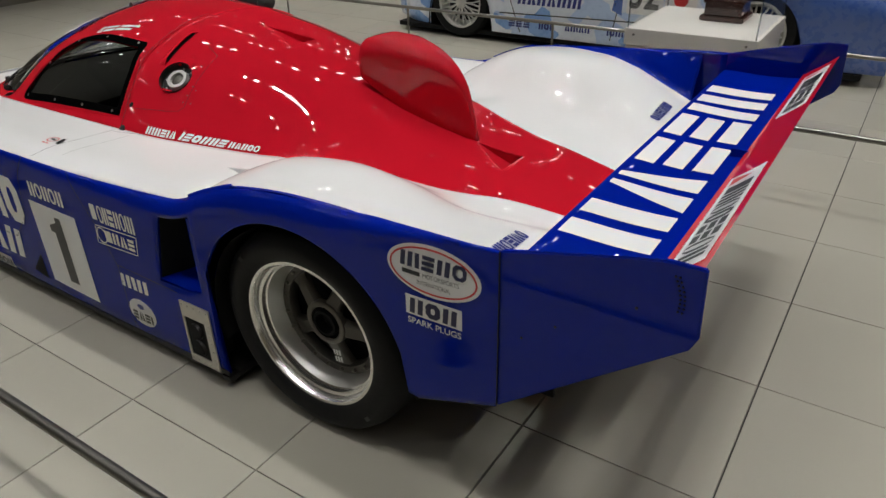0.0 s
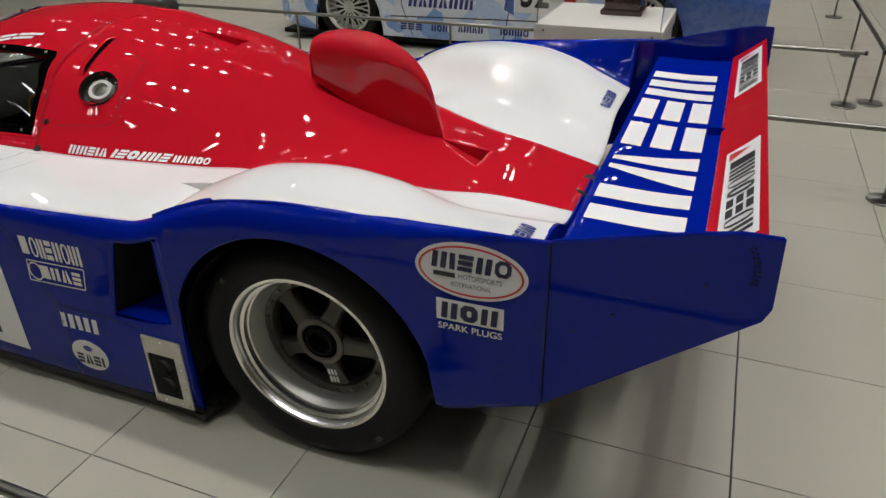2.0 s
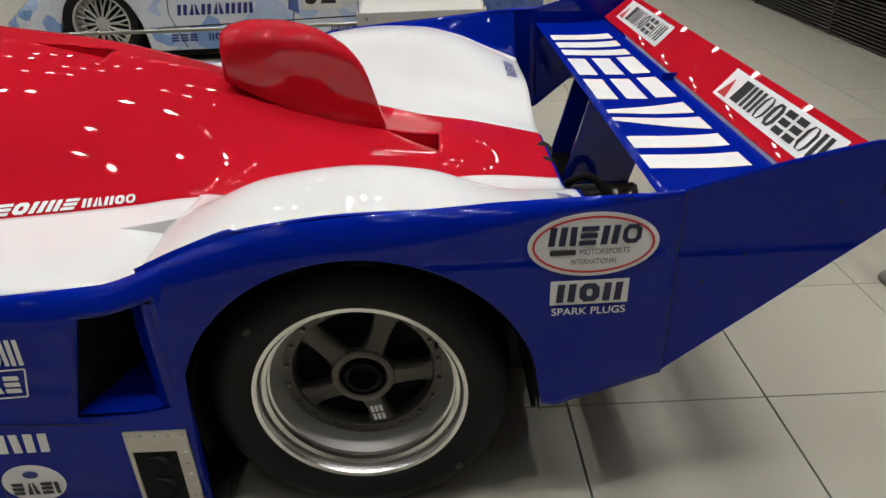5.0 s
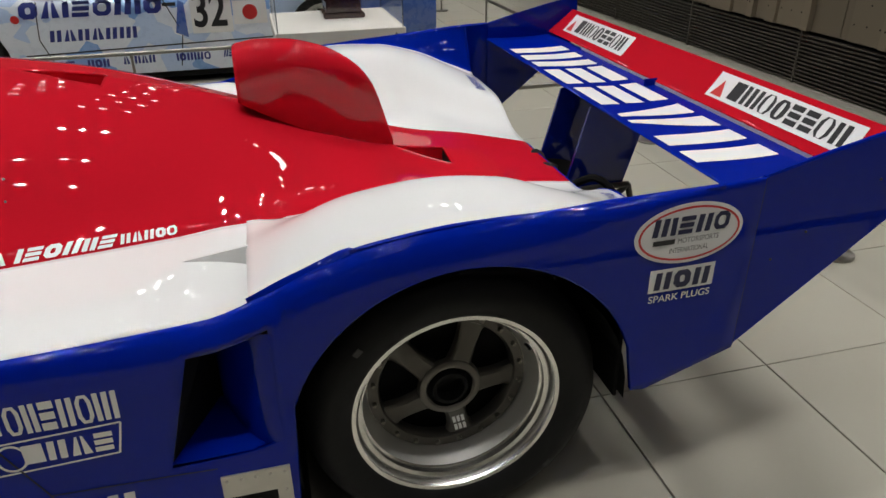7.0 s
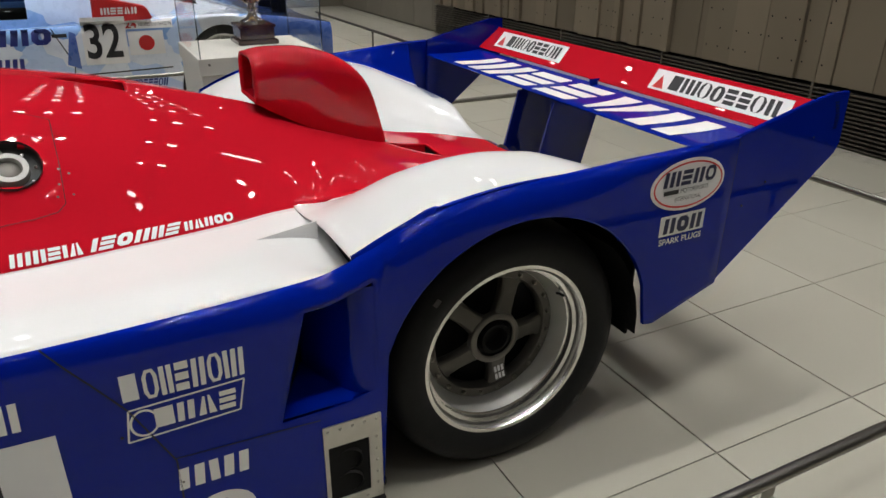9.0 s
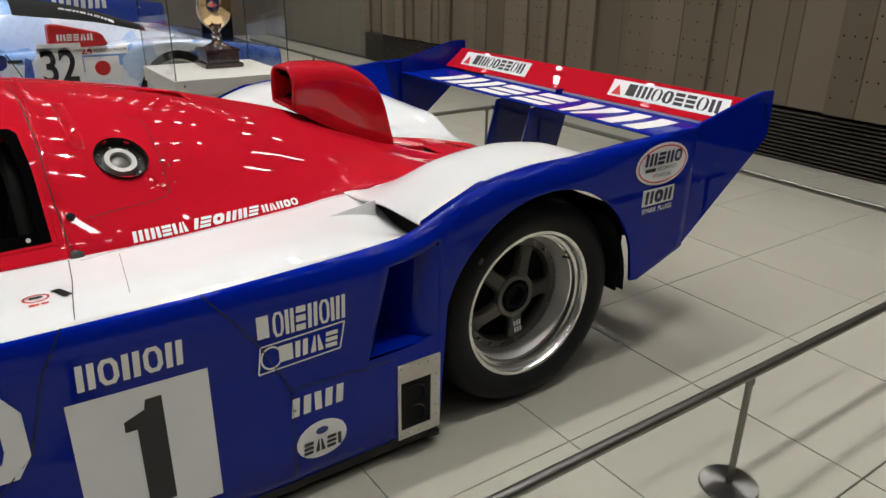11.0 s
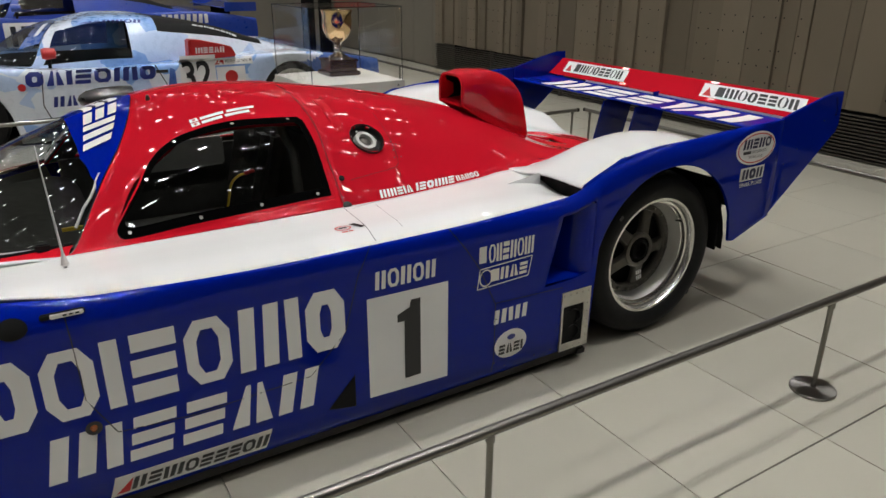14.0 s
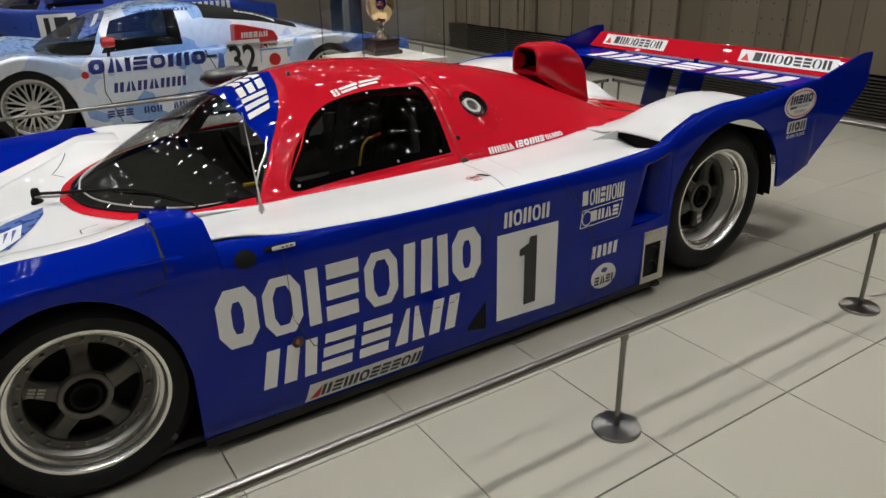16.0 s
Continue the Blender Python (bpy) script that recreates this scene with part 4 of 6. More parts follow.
# ---- rear wing ----
def aero(chord, thick_, camber, n=16):
    up, lo = [], []
    for k in range(n + 1):
        c = 0.5 - 0.5 * math.cos(math.pi * k / n)
        t = thick_ * (1.48 * math.sqrt(c) - 0.63 * c - 1.76 * c * c + 1.42 * c ** 3 - 0.5 * c ** 4)
        m = -camber * 4 * c * (1 - c)
        up.append((c * chord, m + t))
        lo.append((c * chord, m - t))
    return up + lo[::-1][1:-1]


def blade(x0, z0, chord, angle, thick_, camber, y0, y1):
    a = radians(angle)
    prof = [(x0 - (c * math.cos(a) - h * math.sin(a)), z0 + c * math.sin(a) + h * math.cos(a)) for c, h in aero(chord, thick_, camber)]
    bm = bmesh.new()
    ra = [bm.verts.new((x, y0, z)) for x, z in prof]
    rb = [bm.verts.new((x, y1, z)) for x, z in prof]
    n = len(prof)
    for k in range(n):
        bm.faces.new((ra[k], rb[k], rb[(k + 1) % n], ra[(k + 1) % n]))
    bm.faces.new(ra[::-1])
    bm.faces.new(rb)
    bmesh.ops.recalc_face_normals(bm, faces=bm.faces[:])
    return bm


WING = new("rear_wing")
WING.parent = CAR
MAIN = part("main_plane", blade(-0.655, 0.799, 0.31, 1.5, 0.018, 0.012, -0.962, 0.962), BLUE, WING, "blue wing main plane with white block lettering")
FLAP = part("flap", blade(-0.955, 0.817, 0.147, 39, 0.008, 0.004, -0.962, 0.962), RED, WING, "raised red wing flap")
part("slot_lip", box(-0.959, -0.955, -0.60, 0.94, 0.803, 0.8165), VINYL_W, WING, smooth=False)
part("flap_bracket", box(-0.985, -0.915, -0.003, 0.003, 0.795, 0.828, 0.001), BLUE, WING, smooth=False)
for s in (1, -1):
    out = [(-0.66, 0.869), (-0.80, 0.905), (-0.95, 0.94), (-1.02, 0.953), (-1.09, 0.953), (-1.096, 0.80), (-1.082, 0.768), (-0.66, 0.428)]
    bm = bmesh.new()
    a = [bm.verts.new((x, s * 0.960, z)) for x, z in out]
    b = [bm.verts.new((x, s * 0.9735, z)) for x, z in out]
    n = len(out)
    bm.faces.new(a)
    bm.faces.new(b[::-1])
    for k in range(n):
        bm.faces.new((a[k], b[k], b[(k + 1) % n], a[(k + 1) % n]))
    bmesh.ops.recalc_face_normals(bm, faces=bm.faces[:])
    bmesh.ops.bevel(bm, geom=[e for e in bm.edges if len(e.link_faces) == 2 and e.calc_face_angle() > 1.0], offset=0.003, segments=2, affect="EDGES")
    part("end_plate", bm, BLUE, WING, "broad blue wing end plate" if s > 0 else "", smooth=False)
    # dark strip standing in for the shade on the side panel's blue rear rim
    part("plate_gap", box(-0.6615, -0.6600, *sorted((s * 0.9738, s * 0.9792)), 0.435, 0.868), SEAM, WING, smooth=False)
    # upright blue struts from the gearbox
    bm = bmesh.new()
    p = [(-0.585, 0.50), (-0.66, 0.785), (-0.885, 0.795), (-0.80, 0.50)]
    a = [bm.verts.new((x, s * 0.12 - 0.005, z)) for x, z in p]
    b = [bm.verts.new((x, s * 0.12 + 0.005, z)) for x, z in p]
    bm.faces.new(a)
    bm.faces.new(b[::-1])
    for k in range(4):
        bm.faces.new((a[k], b[k], b[(k + 1) % 4], a[(k + 1) % 4]))
    bmesh.ops.recalc_face_normals(bm, faces=bm.faces[:])
    part("wing_strut", bm, DBLUE, WING, smooth=False)

# gearbox and links below the wing
part("gearbox", box(-0.80, -0.38, -0.13, 0.13, 0.18, 0.46, 0.04), MAG, CAR, "oily gearbox casing")
part("gearbox_end", lathe([(0.0001, 0), (0.07, 0), (0.09, 0.03), (0.09, 0.08)], "z", 20, (-0.6, 0, 0.46)), DARK, CAR)
for s in (1, -1):
    part("suspension_link", tube([(-0.42, s * 0.12, 0.50), (-0.10, s * 0.62, 0.42)], 0.014, 8), DARK, CAR)
    part("suspension_link", tube([(-0.72, s * 0.12, 0.44), (-0.15, s * 0.62, 0.30)], 0.014, 8), DARK, CAR)
    for a, b in (((-0.60, 0.505), (-0.82, 0.505)), ((-0.60, 0.505), (-0.70, 0.40)), ((-0.82, 0.505), (-0.70, 0.40)), ((-0.82, 0.505), (-0.86, 0.36))):
        part("bracket", tube([(a[0], s * 0.135, a[1]), (b[0], s * 0.135, b[1])], 0.011, 8), MAG, CAR)
    part("damper", tube([(-0.50, s * 0.16, 0.42), (-0.56, s * 0.05, 0.57)], [0.03, 0.03], 12), DARK, CAR)
part("hose", tube(spline([(-0.58, 0.12, 0.50), (-0.66, 0.2, 0.57), (-0.72, 0.26, 0.50), (-0.70, 0.3, 0.40)], 6), 0.013, 8), BLACK, CAR)
part("diffuser", grid([[(-0.30, -0.5, 0.10), (-0.30, 0.5, 0.10)], [(-0.5, -0.5, 0.20), (-0.5, 0.5, 0.20)], [(-0.72, -0.5, 0.32), (-0.72, 0.5, 0.32)]]), BLACK, CAR)
for s in (1, -1):
    part("diffuser_fin", box(-0.62, -0.36, s * 0.52 - 0.006, s * 0.52 + 0.006, 0.10, 0.34), DARK, CAR, smooth=False)


# ---- wheels: dished split rims on slick tyres ----
def wheel(cx, cz, s, R, W, rr, hub_y, spin, dish, inset, marked=3, ink=None):
    """s: +1 left, -1 right. R tyre radius, rr rim radius, dish: depth of the face behind the lip."""
    root = new("wheel")
    root.parent = CAR
    root.location = (cx, s * hub_y, cz)
    lip = 0.075
    tyre = [(rr + 0.006, lip + 0.004), (rr + 0.018, lip + 0.016), (rr + 0.05, lip + 0.024), (R - 0.045, lip + 0.020), (R - 0.018, lip + 0.004),
            (R - 0.004, lip - 0.03), (R, lip - 0.07), (R, lip - W + 0.07), (R - 0.004, lip - W + 0.03), (R - 0.03, lip - W), (rr + 0.02, lip - W), (rr, lip - W + 0.02)]
    def turned(prof, seg=72):
        bm = lathe([(r, h * s) for r, h in prof], "y", seg)
        if s < 0:
            bmesh.ops.reverse_faces(bm, faces=bm.faces[:])
        bmesh.ops.recalc_face_normals(bm, faces=bm.faces[:])
        return bm
    part("tyre", turned(tyre), RUBBER, root, "black slick racing tyre")
    rim = [(rr + 0.004, lip - 0.02), (rr + 0.008, lip - 0.002), (rr + 0.006, lip + 0.006), (rr - 0.004, lip + 0.006), (rr - 0.010, lip - 0.004),
           (rr - 0.012, lip - 0.02), (rr - 0.021, lip - 0.024), (rr - 0.0215, lip - 0.040), (rr - 0.026, lip - 0.043)]
    barrel = [(rr - 0.026, lip - 0.043), (rr - 0.027, lip - 0.048), (rr - inset + 0.004, lip - dish + 0.006), (rr - inset + 0.002, lip - dish), (rr - inset - 0.016, lip - dish - 0.004)]
    for a in (0.75, 3.9):      # small grey patches moulded on the tyre's side
        r = (rr + R) / 2 + 0.008
        o = part("tyre_patch", box(-0.007, 0.007, -0.001, 0.001, -0.010, 0.010), TYRE_TAB, root, smooth=False)
        o.matrix_basis = Matrix.Translation((r * math.cos(a), s * (lip + 0.0235), r * math.sin(a))) @ Matrix.Rotation(-a, 4, "Y")
    part("rim", turned(rim), ALU, root, "polished aluminium rim lip")
    part("barrel", turned(barrel), SATIN, root, "satin aluminium rim barrel")
    ri = rr - inset
    part("rim_ring", turned([(ri, lip - dish + 0.0), (ri, lip - dish + 0.004), (ri - 0.024, lip - dish + 0.004), (ri - 0.030, lip - dish - 0.006), (ri - 0.030, lip - dish - 0.03)]), MAG, root)
    for k in range(20):
        a = 2 * math.pi * (k + 0.5) / 20
        bm = lathe([(0.0001, 0.011), (0.0045, 0.011), (0.0065, 0.006), (0.0065, 0.0)], "y", 8, (0, 0, 0))
        if s < 0:
            bmesh.ops.scale(bm, vec=(1, -1, 1), verts=bm.verts[:])
        bmesh.ops.recalc_face_normals(bm, faces=bm.faces[:])
        b = part("rim_bolt", bm, RIMBOLT, root)
        b.location = ((ri - 0.012) * math.cos(a), s * (lip - dish + 0.003), (ri - 0.012) * math.sin(a))
    for k in range(5):
        a0 = spin + 2 * math.pi * k / 5
        bm = bmesh.new()
        rows = []
        for r, hw, y in ((0.055, 0.034, 0.010), (0.085, 0.028, 0.004), (0.12, 0.0265, -0.006), (ri - 0.045, 0.030, -0.016), (ri - 0.02, 0.042, -0.018)):
            yy = lip - dish + 0.012 + y
            rows.append([(r, -hw, yy - 0.022), (r, -hw * 0.92, yy - 0.003), (r, -hw * 0.7, yy + 0.003), (r, hw * 0.7, yy + 0.003), (r, hw * 0.92, yy - 0.003), (r, hw, yy - 0.022)])
        grid([[(r * math.cos(a0) - t * math.sin(a0), s * y, r * math.sin(a0) + t * math.cos(a0)) for r, t, y in row] for row in rows], bm)
        bmesh.ops.recalc_face_normals(bm, faces=bm.faces[:])
        part("spoke", bm, MAG, root)
    h0 = lip - dish + 0.030
    part("hub_ring", turned([(0.078, h0 - 0.02), (0.075, h0 - 0.004), (0.069, h0), (0.061, h0), (0.057, h0 - 0.004)], 40), HUB, root)
    part("hub_nut", turned([(0.058, h0 - 0.004), (0.057, h0 - 0.02), (0.046, h0 - 0.018), (0.044, h0 + 0.002), (0.035, h0 + 0.002), (0.032, h0 - 0.03), (0.016, h0 - 0.028), (0.0001, h0 - 0.028)], 28), BLACK, root)
    part("brake_drum", turned([(0.0001, lip - dish - 0.05), (rr - 0.055, lip - dish - 0.05), (rr - 0.055, lip - W + 0.03)], 40), BLACK, root)
    bm = tube([(0.0, 0, 0), (0.012, 0, 0.004), (0.03, 0, 0.006)], 0.004, 6)
    v = part("valve", bm, BLACK, root)
    v.matrix_basis = pose((rr - 0.034) * math.cos(2.6), s * (lip - 0.05), (rr - 0.034) * math.sin(2.6), 0, 0, 90 * s)
    u = blocks("===", -0.036, -0.015, 0.072, 0.030, 0.0)
    rot = spin + 2 * math.pi * marked / 5
    def onspoke(uu, vv):
        r, t = 0.115 + uu, vv
        return (r * math.cos(rot) + t * math.sin(rot) * s, s * (lip - dish + 0.0125), r * math.sin(rot) - t * math.cos(rot) * s)
    stick("maker_mark", u, onspoke, (0, s, 0), None, ink or VINYL_W, root, 0.0012)
    return root


wheel(0.013, 0.357, 1, 0.356, 0.36, 0.243, 0.855, radians(42), 0.098, 0.046)
wheel(0.013, 0.357, -1, 0.356, 0.36, 0.243, 0.855, radians(40), 0.098, 0.046)
wheel(2.775, 0.318, 1, 0.322, 0.32, 0.224, 0.865, radians(22), 0.066, 0.038, 0, BADGE)
wheel(2.775, 0.318, -1, 0.322, 0.32, 0.224, 0.865, radians(15), 0.066, 0.038)

# ---- fittings on the body ----
wall = []      # side duct ahead of the rear wheel; its rear wall swells out to the flank
for k in range(13):
    t = k / 12
    x, y = 0.535 - 0.127 * t, 0.80 + 0.1855 * math.sin(t * math.pi / 2) ** 0.8
    wall.append([(x, y, z) for z in (0.380, 0.45, 0.52, 0.59, 0.668)])
bm = grid(wall)
part("duct_wall", bm, BLUE, CAR)
bm = grid([[(0.638, 0.985, 0.387), (0.445, 0.982, 0.387)], [(0.54, 0.80, 0.40), (0.50, 0.80, 0.40)]])
part("side_duct", bm, BLUE, CAR, "deep side air duct with blue walls", smooth=False)
# front lining, roof and core are black to give the duct's deep shade
bm = grid([[(0.636, 0.982, 0.385), (0.566, 0.982, 0.65)], [(0.54, 0.80, 0.40), (0.52, 0.80, 0.64)]])
grid([[(0.575, 0.984, 0.65), (0.475, 0.965, 0.655)], [(0.52, 0.80, 0.64), (0.50, 0.80, 0.64)]], bm)
part("duct_lining", bm, BLACK, CAR, smooth=False)
part("duct_core", box(0.50, 0.56, 0.79, 0.80, 0.38, 0.66), BLACK, CAR, smooth=False)
# solid black block under the hump in place of the air slot's shade
part("fender_slot", box(0.28, 0.395, 0.66, 0.93, 0.64, 0.72), BLACK, CAR, "black block for the shade in the air slot under the fender hump", smooth=False)

bm = bmesh.new()      # white cheek at the inner end of the slot
for q in ([(0.600, 0.662, 0.682), (0.436, 0.684, 0.716), (0.436, 0.684, 0.64), (0.52, 0.672, 0.66)],):
    f = bm.faces.new([bm.verts.new(v) for v in q])
thick(part("slot_cheek", bm, WHITE, CAR, smooth=False), 0.006, 0)

frame_bm = bmesh.new()   # riveted exhaust plate with its opening
for b in ((0.405, 0.548, 0.275, 0.335), (0.405, 0.548, 0.085, 0.115), (0.538, 0.548, 0.115, 0.275), (0.405, 0.437, 0.115, 0.275)):
    box(b[0], b[1], 0.988, 0.993, b[2], b[3], 0.0, frame_bm)
XP = part("exhaust_plate", frame_bm, PLATE, CAR, "riveted bare metal plate round the exhaust", smooth=False)
for k in range(5):
    for x, z in ((0.417 + k * 0.03, 0.322), (0.417 + k * 0.03, 0.098), (0.418, 0.13 + k * 0.035)):
        b = part("rivet", lathe([(0.0001, 0.004), (0.003, 0.003), (0.0042, 0.0)], "y", 8), BOLT, XP)
        b.location = (x, 0.993, z)
part("exhaust_recess", box(0.43, 0.5385, 0.90, 0.9895, 0.11, 0.28), BLACK, CAR, smooth=False)
for z in (0.162, 0.23):
    part("exhaust_pipe", tube([(0.48, 0.96, z), (0.488, 0.9935, z - 0.004)], 0.031, 16, caps=False), DARK, CAR)
part("heat_shield", box(0.39, 0.43, 0.80, 0.97, 0.03, 0.05), DARK, CAR, smooth=False)

TOP = surface(COVER_OB, CANOPY_OB)
ALLTOP = surface(COVER_OB, CANOPY_OB, DECK_L, HUMP_L, WIN_L, SIDE_L)
SIDE = surface(SIDE_L)
pl = lambda u, v: (-u, 0.98, v)            # reading from the car's left side
LEFT = (0, 1, 0)


def side_mark(name, polys, m, lift=0.002, **k):
    return stick(name, polys, pl, LEFT, SIDE, m, CAR, lift, **k)


# race number, trade marks as plain shapes
side_mark("number_panel", [[(-1.355, 0.155), (-1.058, 0.145), (-1.058, 0.508), (-1.355, 0.512)]], VINYL_W, 0.0025, label="white square race number panel")
side_mark("number", [[(-1.225, 0.19), (-1.165, 0.19), (-1.165, 0.475), (-1.20, 0.475), (-1.205, 0.45), (-1.25, 0.432), (-1.25, 0.405), (-1.225, 0.405)]],
          VINYL_K, 0.004, label="black race number 1")
side_mark("mirror_mark", blocks("nonon", -1.325, 0.535, 0.22, 0.062), VINYL_W)
side_mark("big_mark", blocks("coi=onic", -2.395, 0.375, 0.965, 0.20, 0.0), VINYL_W, label="large white block shapes of a sponsor mark")
side_mark("maker_mark", blocks("ni==an", -2.285, 0.195, 0.745, 0.135, 0.12), VINYL_W, label="white block shapes of a maker's mark")
side_mark("tyre_mark_back", [[(-2.15, 0.085), (-1.705, 0.085), (-1.685, 0.158), (-2.13, 0.158)]], VINYL_W)
side_mark("tyre_mark", blocks("n=ino===on", -2.095, 0.098, 0.39, 0.045, 0.25), VINYL_K, 0.004)
side_mark("tyre_flag", [[(-2.135, 0.095), (-2.10, 0.095), (-2.085, 0.145)]], VINYL_R, 0.004)
side_mark("damper_mark", blocks("oii=noin", -0.895, 0.535, 0.195, 0.066, 0.0), VINYL_W)
side_mark("damper_badge", [rect(-0.935, -0.905, 0.54, 0.60)], VINYL_W)
side_mark("rubber_mark", blocks("#na=", -0.885, 0.463, 0.16, 0.045), VINYL_W)
side_mark("rubber_ring", ring(-0.905, 0.482, 0.028, 0.032, 0.005), VINYL_W)
side_mark("rubber_frame", line([(-0.94, 0.445), (-0.72, 0.452), (-0.705, 0.525), (-0.93, 0.518), (-0.94, 0.445)], 0.004), VINYL_W)
side_mark("bearing_mark", blocks("nin", -0.865, 0.29, 0.15, 0.055, 0.0), VINYL_W)
side_mark("oval_mark", [disc(-0.785, 0.195, 0.073, 0.058)], VINYL_W, label="white oval badge")
side_mark("oval_shape", blocks("=a=i", -0.84, 0.16, 0.11, 0.038), VINYL_K, 0.004)
side_mark("oval_sign", [disc(-0.785, 0.223, 0.018, 0.011)], VINYL_B, 0.004)
side_mark("round_mark", [disc(0.487, 0.765, 0.132, 0.072, 44)], VINYL_W, label="white oval team badge with a red ring")
side_mark("round_ring", ring(0.487, 0.765, 0.123, 0.064, 0.005), VINYL_R, 0.004)
side_mark("round_shape", blocks("ni=no", 0.395, 0.765, 0.185, 0.042, 0.05), INK, 0.004)
side_mark("round_word", fit_words("MOTORSPORTS", 0.510, 0.750, 0.10, 0.0125), VINYL_K, 0.004)
side_mark("round_bar", [rect(0.40, 0.452, 0.744, 0.756)], VINYL_K, 0.004)
side_mark("round_word", fit_words("INTERNATIONAL", 0.490, 0.728, 0.095, 0.0125), VINYL_K, 0.004)
side_mark("plug_back", [rect(0.405, 0.567, 0.625, 0.683)], VINYL_W)
side_mark("plug_shape", blocks("ncn", 0.417, 0.632, 0.138, 0.044, 0.0), INK, 0.004)
side_mark("plug_word", fit_words("SPARK PLUGS", 0.487, 0.608, 0.155, 0.018, 0.01), VINYL_W)
side_mark("indicator", [disc(-2.155, 0.335, 0.021, 0.021, 20)], VINYL_K, 0.006)
b = part("side_lamp", lathe([(0.0001, 0.010), (0.007, 0.008), (0.0105, 0.0)], "y", 14), mat("amber_lens", (0.22, 0.065, 0.015), 0.25, coat=1), CAR, "small amber side lamp")
b.location = (2.155, 0.996, 0.335)

# panel gaps, screws, holes
side_mark("door_gap", line([(-1.05, 0.685), (-0.985, 0.60), (-0.93, 0.52), (-0.86, 0.37), (-0.86, 0.09)], 0.0035), SEAM)
side_mark("door_gap", line([(-2.17, 0.69), (-2.165, 0.60), (-2.16, 0.42), (-2.10, 0.30), (-1.9, 0.285), (-1.55, 0.30), (-1.43, 0.42), (-1.38, 0.60), (-1.33, 0.685)], 0.003), SEAM)
side_mark("panel_gap", line([(-0.86, 0.375), (-0.55, 0.36)], 0.003), SEAM)
side_mark("black_hole", [disc(-2.283, 0.655, 0.034, 0.026, 22)], BLACK)
# flat black triangle painted for the shade inside a blue recess
side_mark("low_vent", [[(-1.50, 0.16), (-1.405, 0.14), (-1.405, 0.26)]], BLACK)
for x, z in ((0.855, 0.31), (0.855, 0.13), (0.80, 0.10), (0.66, 0.10), (0.95, 0.46), (0.58, 0.1), (-0.97, 0.83), (-0.72, 0.66), (-0.80, 0.72), (-0.63, 0.60)):
    b = part("screw", lathe([(0.0001, 0.003), (0.0026, 0.002), (0.0034, 0.0)], "y", 8), DARK, CAR)
    b.location = side_point(x, z) if x > -0.6 else (x, 0.974, z)
for k in range(9):
    for d in (0, 0.012):
        b = part("vent_hole", lathe([(0.0001, 0.002), (0.0022, 0.0015), (0.0026, 0.0)], "y", 6), BLACK, CAR)
        b.location = (-1.035 - 0.016 * math.sin(k * 0.26) - d * 0.7, 0.974, 0.925 - k * 0.0095)
_, ly, lz = side_point(2.175, 0.668)
latch = part("door_latch", box(2.120, 2.222, ly - 0.004, ly + 0.006, lz - 0.008, lz + 0.008, 0.003), BLACK, CAR, "small black and white door latch")
part("latch_tab", box(2.124, 2.20, ly + 0.0055, ly + 0.010, lz - 0.0065, lz + 0.0065, 0.002), VINYL_W, latch)
for k in range(3):
    part("latch_hole", box(2.134 + 0.014 * k, 2.143 + 0.014 * k, ly + 0.0098, ly + 0.0108, lz - 0.002, lz + 0.002), BLACK, latch, smooth=False)
side_mark("fender_gap", line([(-2.508, 0.72), (-2.515, 0.648), (-2.60, 0.630)], 0.004), SEAM)

# marks on the red cover, seen from above the left side
UPW = Vector((0, 0.55, 0.83)).normalized()
def on_top(y0, z0):
    return lambda u, v: (-u, y0 - v * 0.83, z0 + v * 0.55)
def top_mark(name, polys, y0, z0, m, lift=0.003, **k):
    return stick(name, polys, on_top(y0, z0), UPW, ALLTOP, m, CAR, lift, **k)
def by_edge(u, v):
    """Along the red cover's lower edge, v up from it."""
    e = cover_f(-u)[0]
    return (-u, e[1] - 0.012 - v * 0.62, e[2] + 0.008 + v * 0.78)


stick("mark_a", blocks("nni=ia", -1.105, -0.010, 0.145, 0.031), by_edge, UPW, TOP, VINYL_W, CAR, 0.003)
stick("mark_b", blocks("i=cnii=", -0.945, -0.010, 0.20, 0.033, 0.3), by_edge, UPW, TOP, VINYL_W, CAR, 0.003)
stick("mark_c", blocks("nanco", -0.73, -0.008, 0.125, 0.027), by_edge, UPW, TOP, VINYL_W, CAR, 0.003)
for k, w in enumerate((0.195, 0.17)):
    lean = lambda u, v, k=k: (-u, 0.345 - 0.2 * (u + 1.676) - v * 0.83 + 0.02 * k, 0.988 + v * 0.55 - 0.012 * k)
    for nm, pol, mm, lf in (("name_bar", [rect(-1.64, -1.64 + w * 0.42, 0, 0.015), rect(-1.64 + w * 0.48, -1.64 + w, 0, 0.015)], VINYL_W, 0.003),
                            ("flag_patch", [rect(-1.676, -1.648, -0.002, 0.017)], VINYL_W, 0.003), ("flag_dot", [disc(-1.662, 0.0075, 0.0055, 0.0055, 12)], VINYL_R, 0.004)):
        stick(nm, pol, lean, UPW, ALLTOP, mm, CAR, lf)
# fuel filler
fc, fn = None, None
hit = ALLTOP.ray_cast(Vector((1.075, 0.9, 1.09)), Vector((0, -0.75, -0.35)).normalized())
fc, fn = hit[0], hit[1]
fn = fn if fn.y > 0 else -fn
q = fn.to_track_quat("Z", "Y").to_matrix().to_4x4()
FILL = new("fuel_filler")
FILL.parent = CAR
FILL.matrix_basis = Matrix.Translation(fc) @ q
FILL["label"] = "round fuel filler with a bright ring in a dark recess"
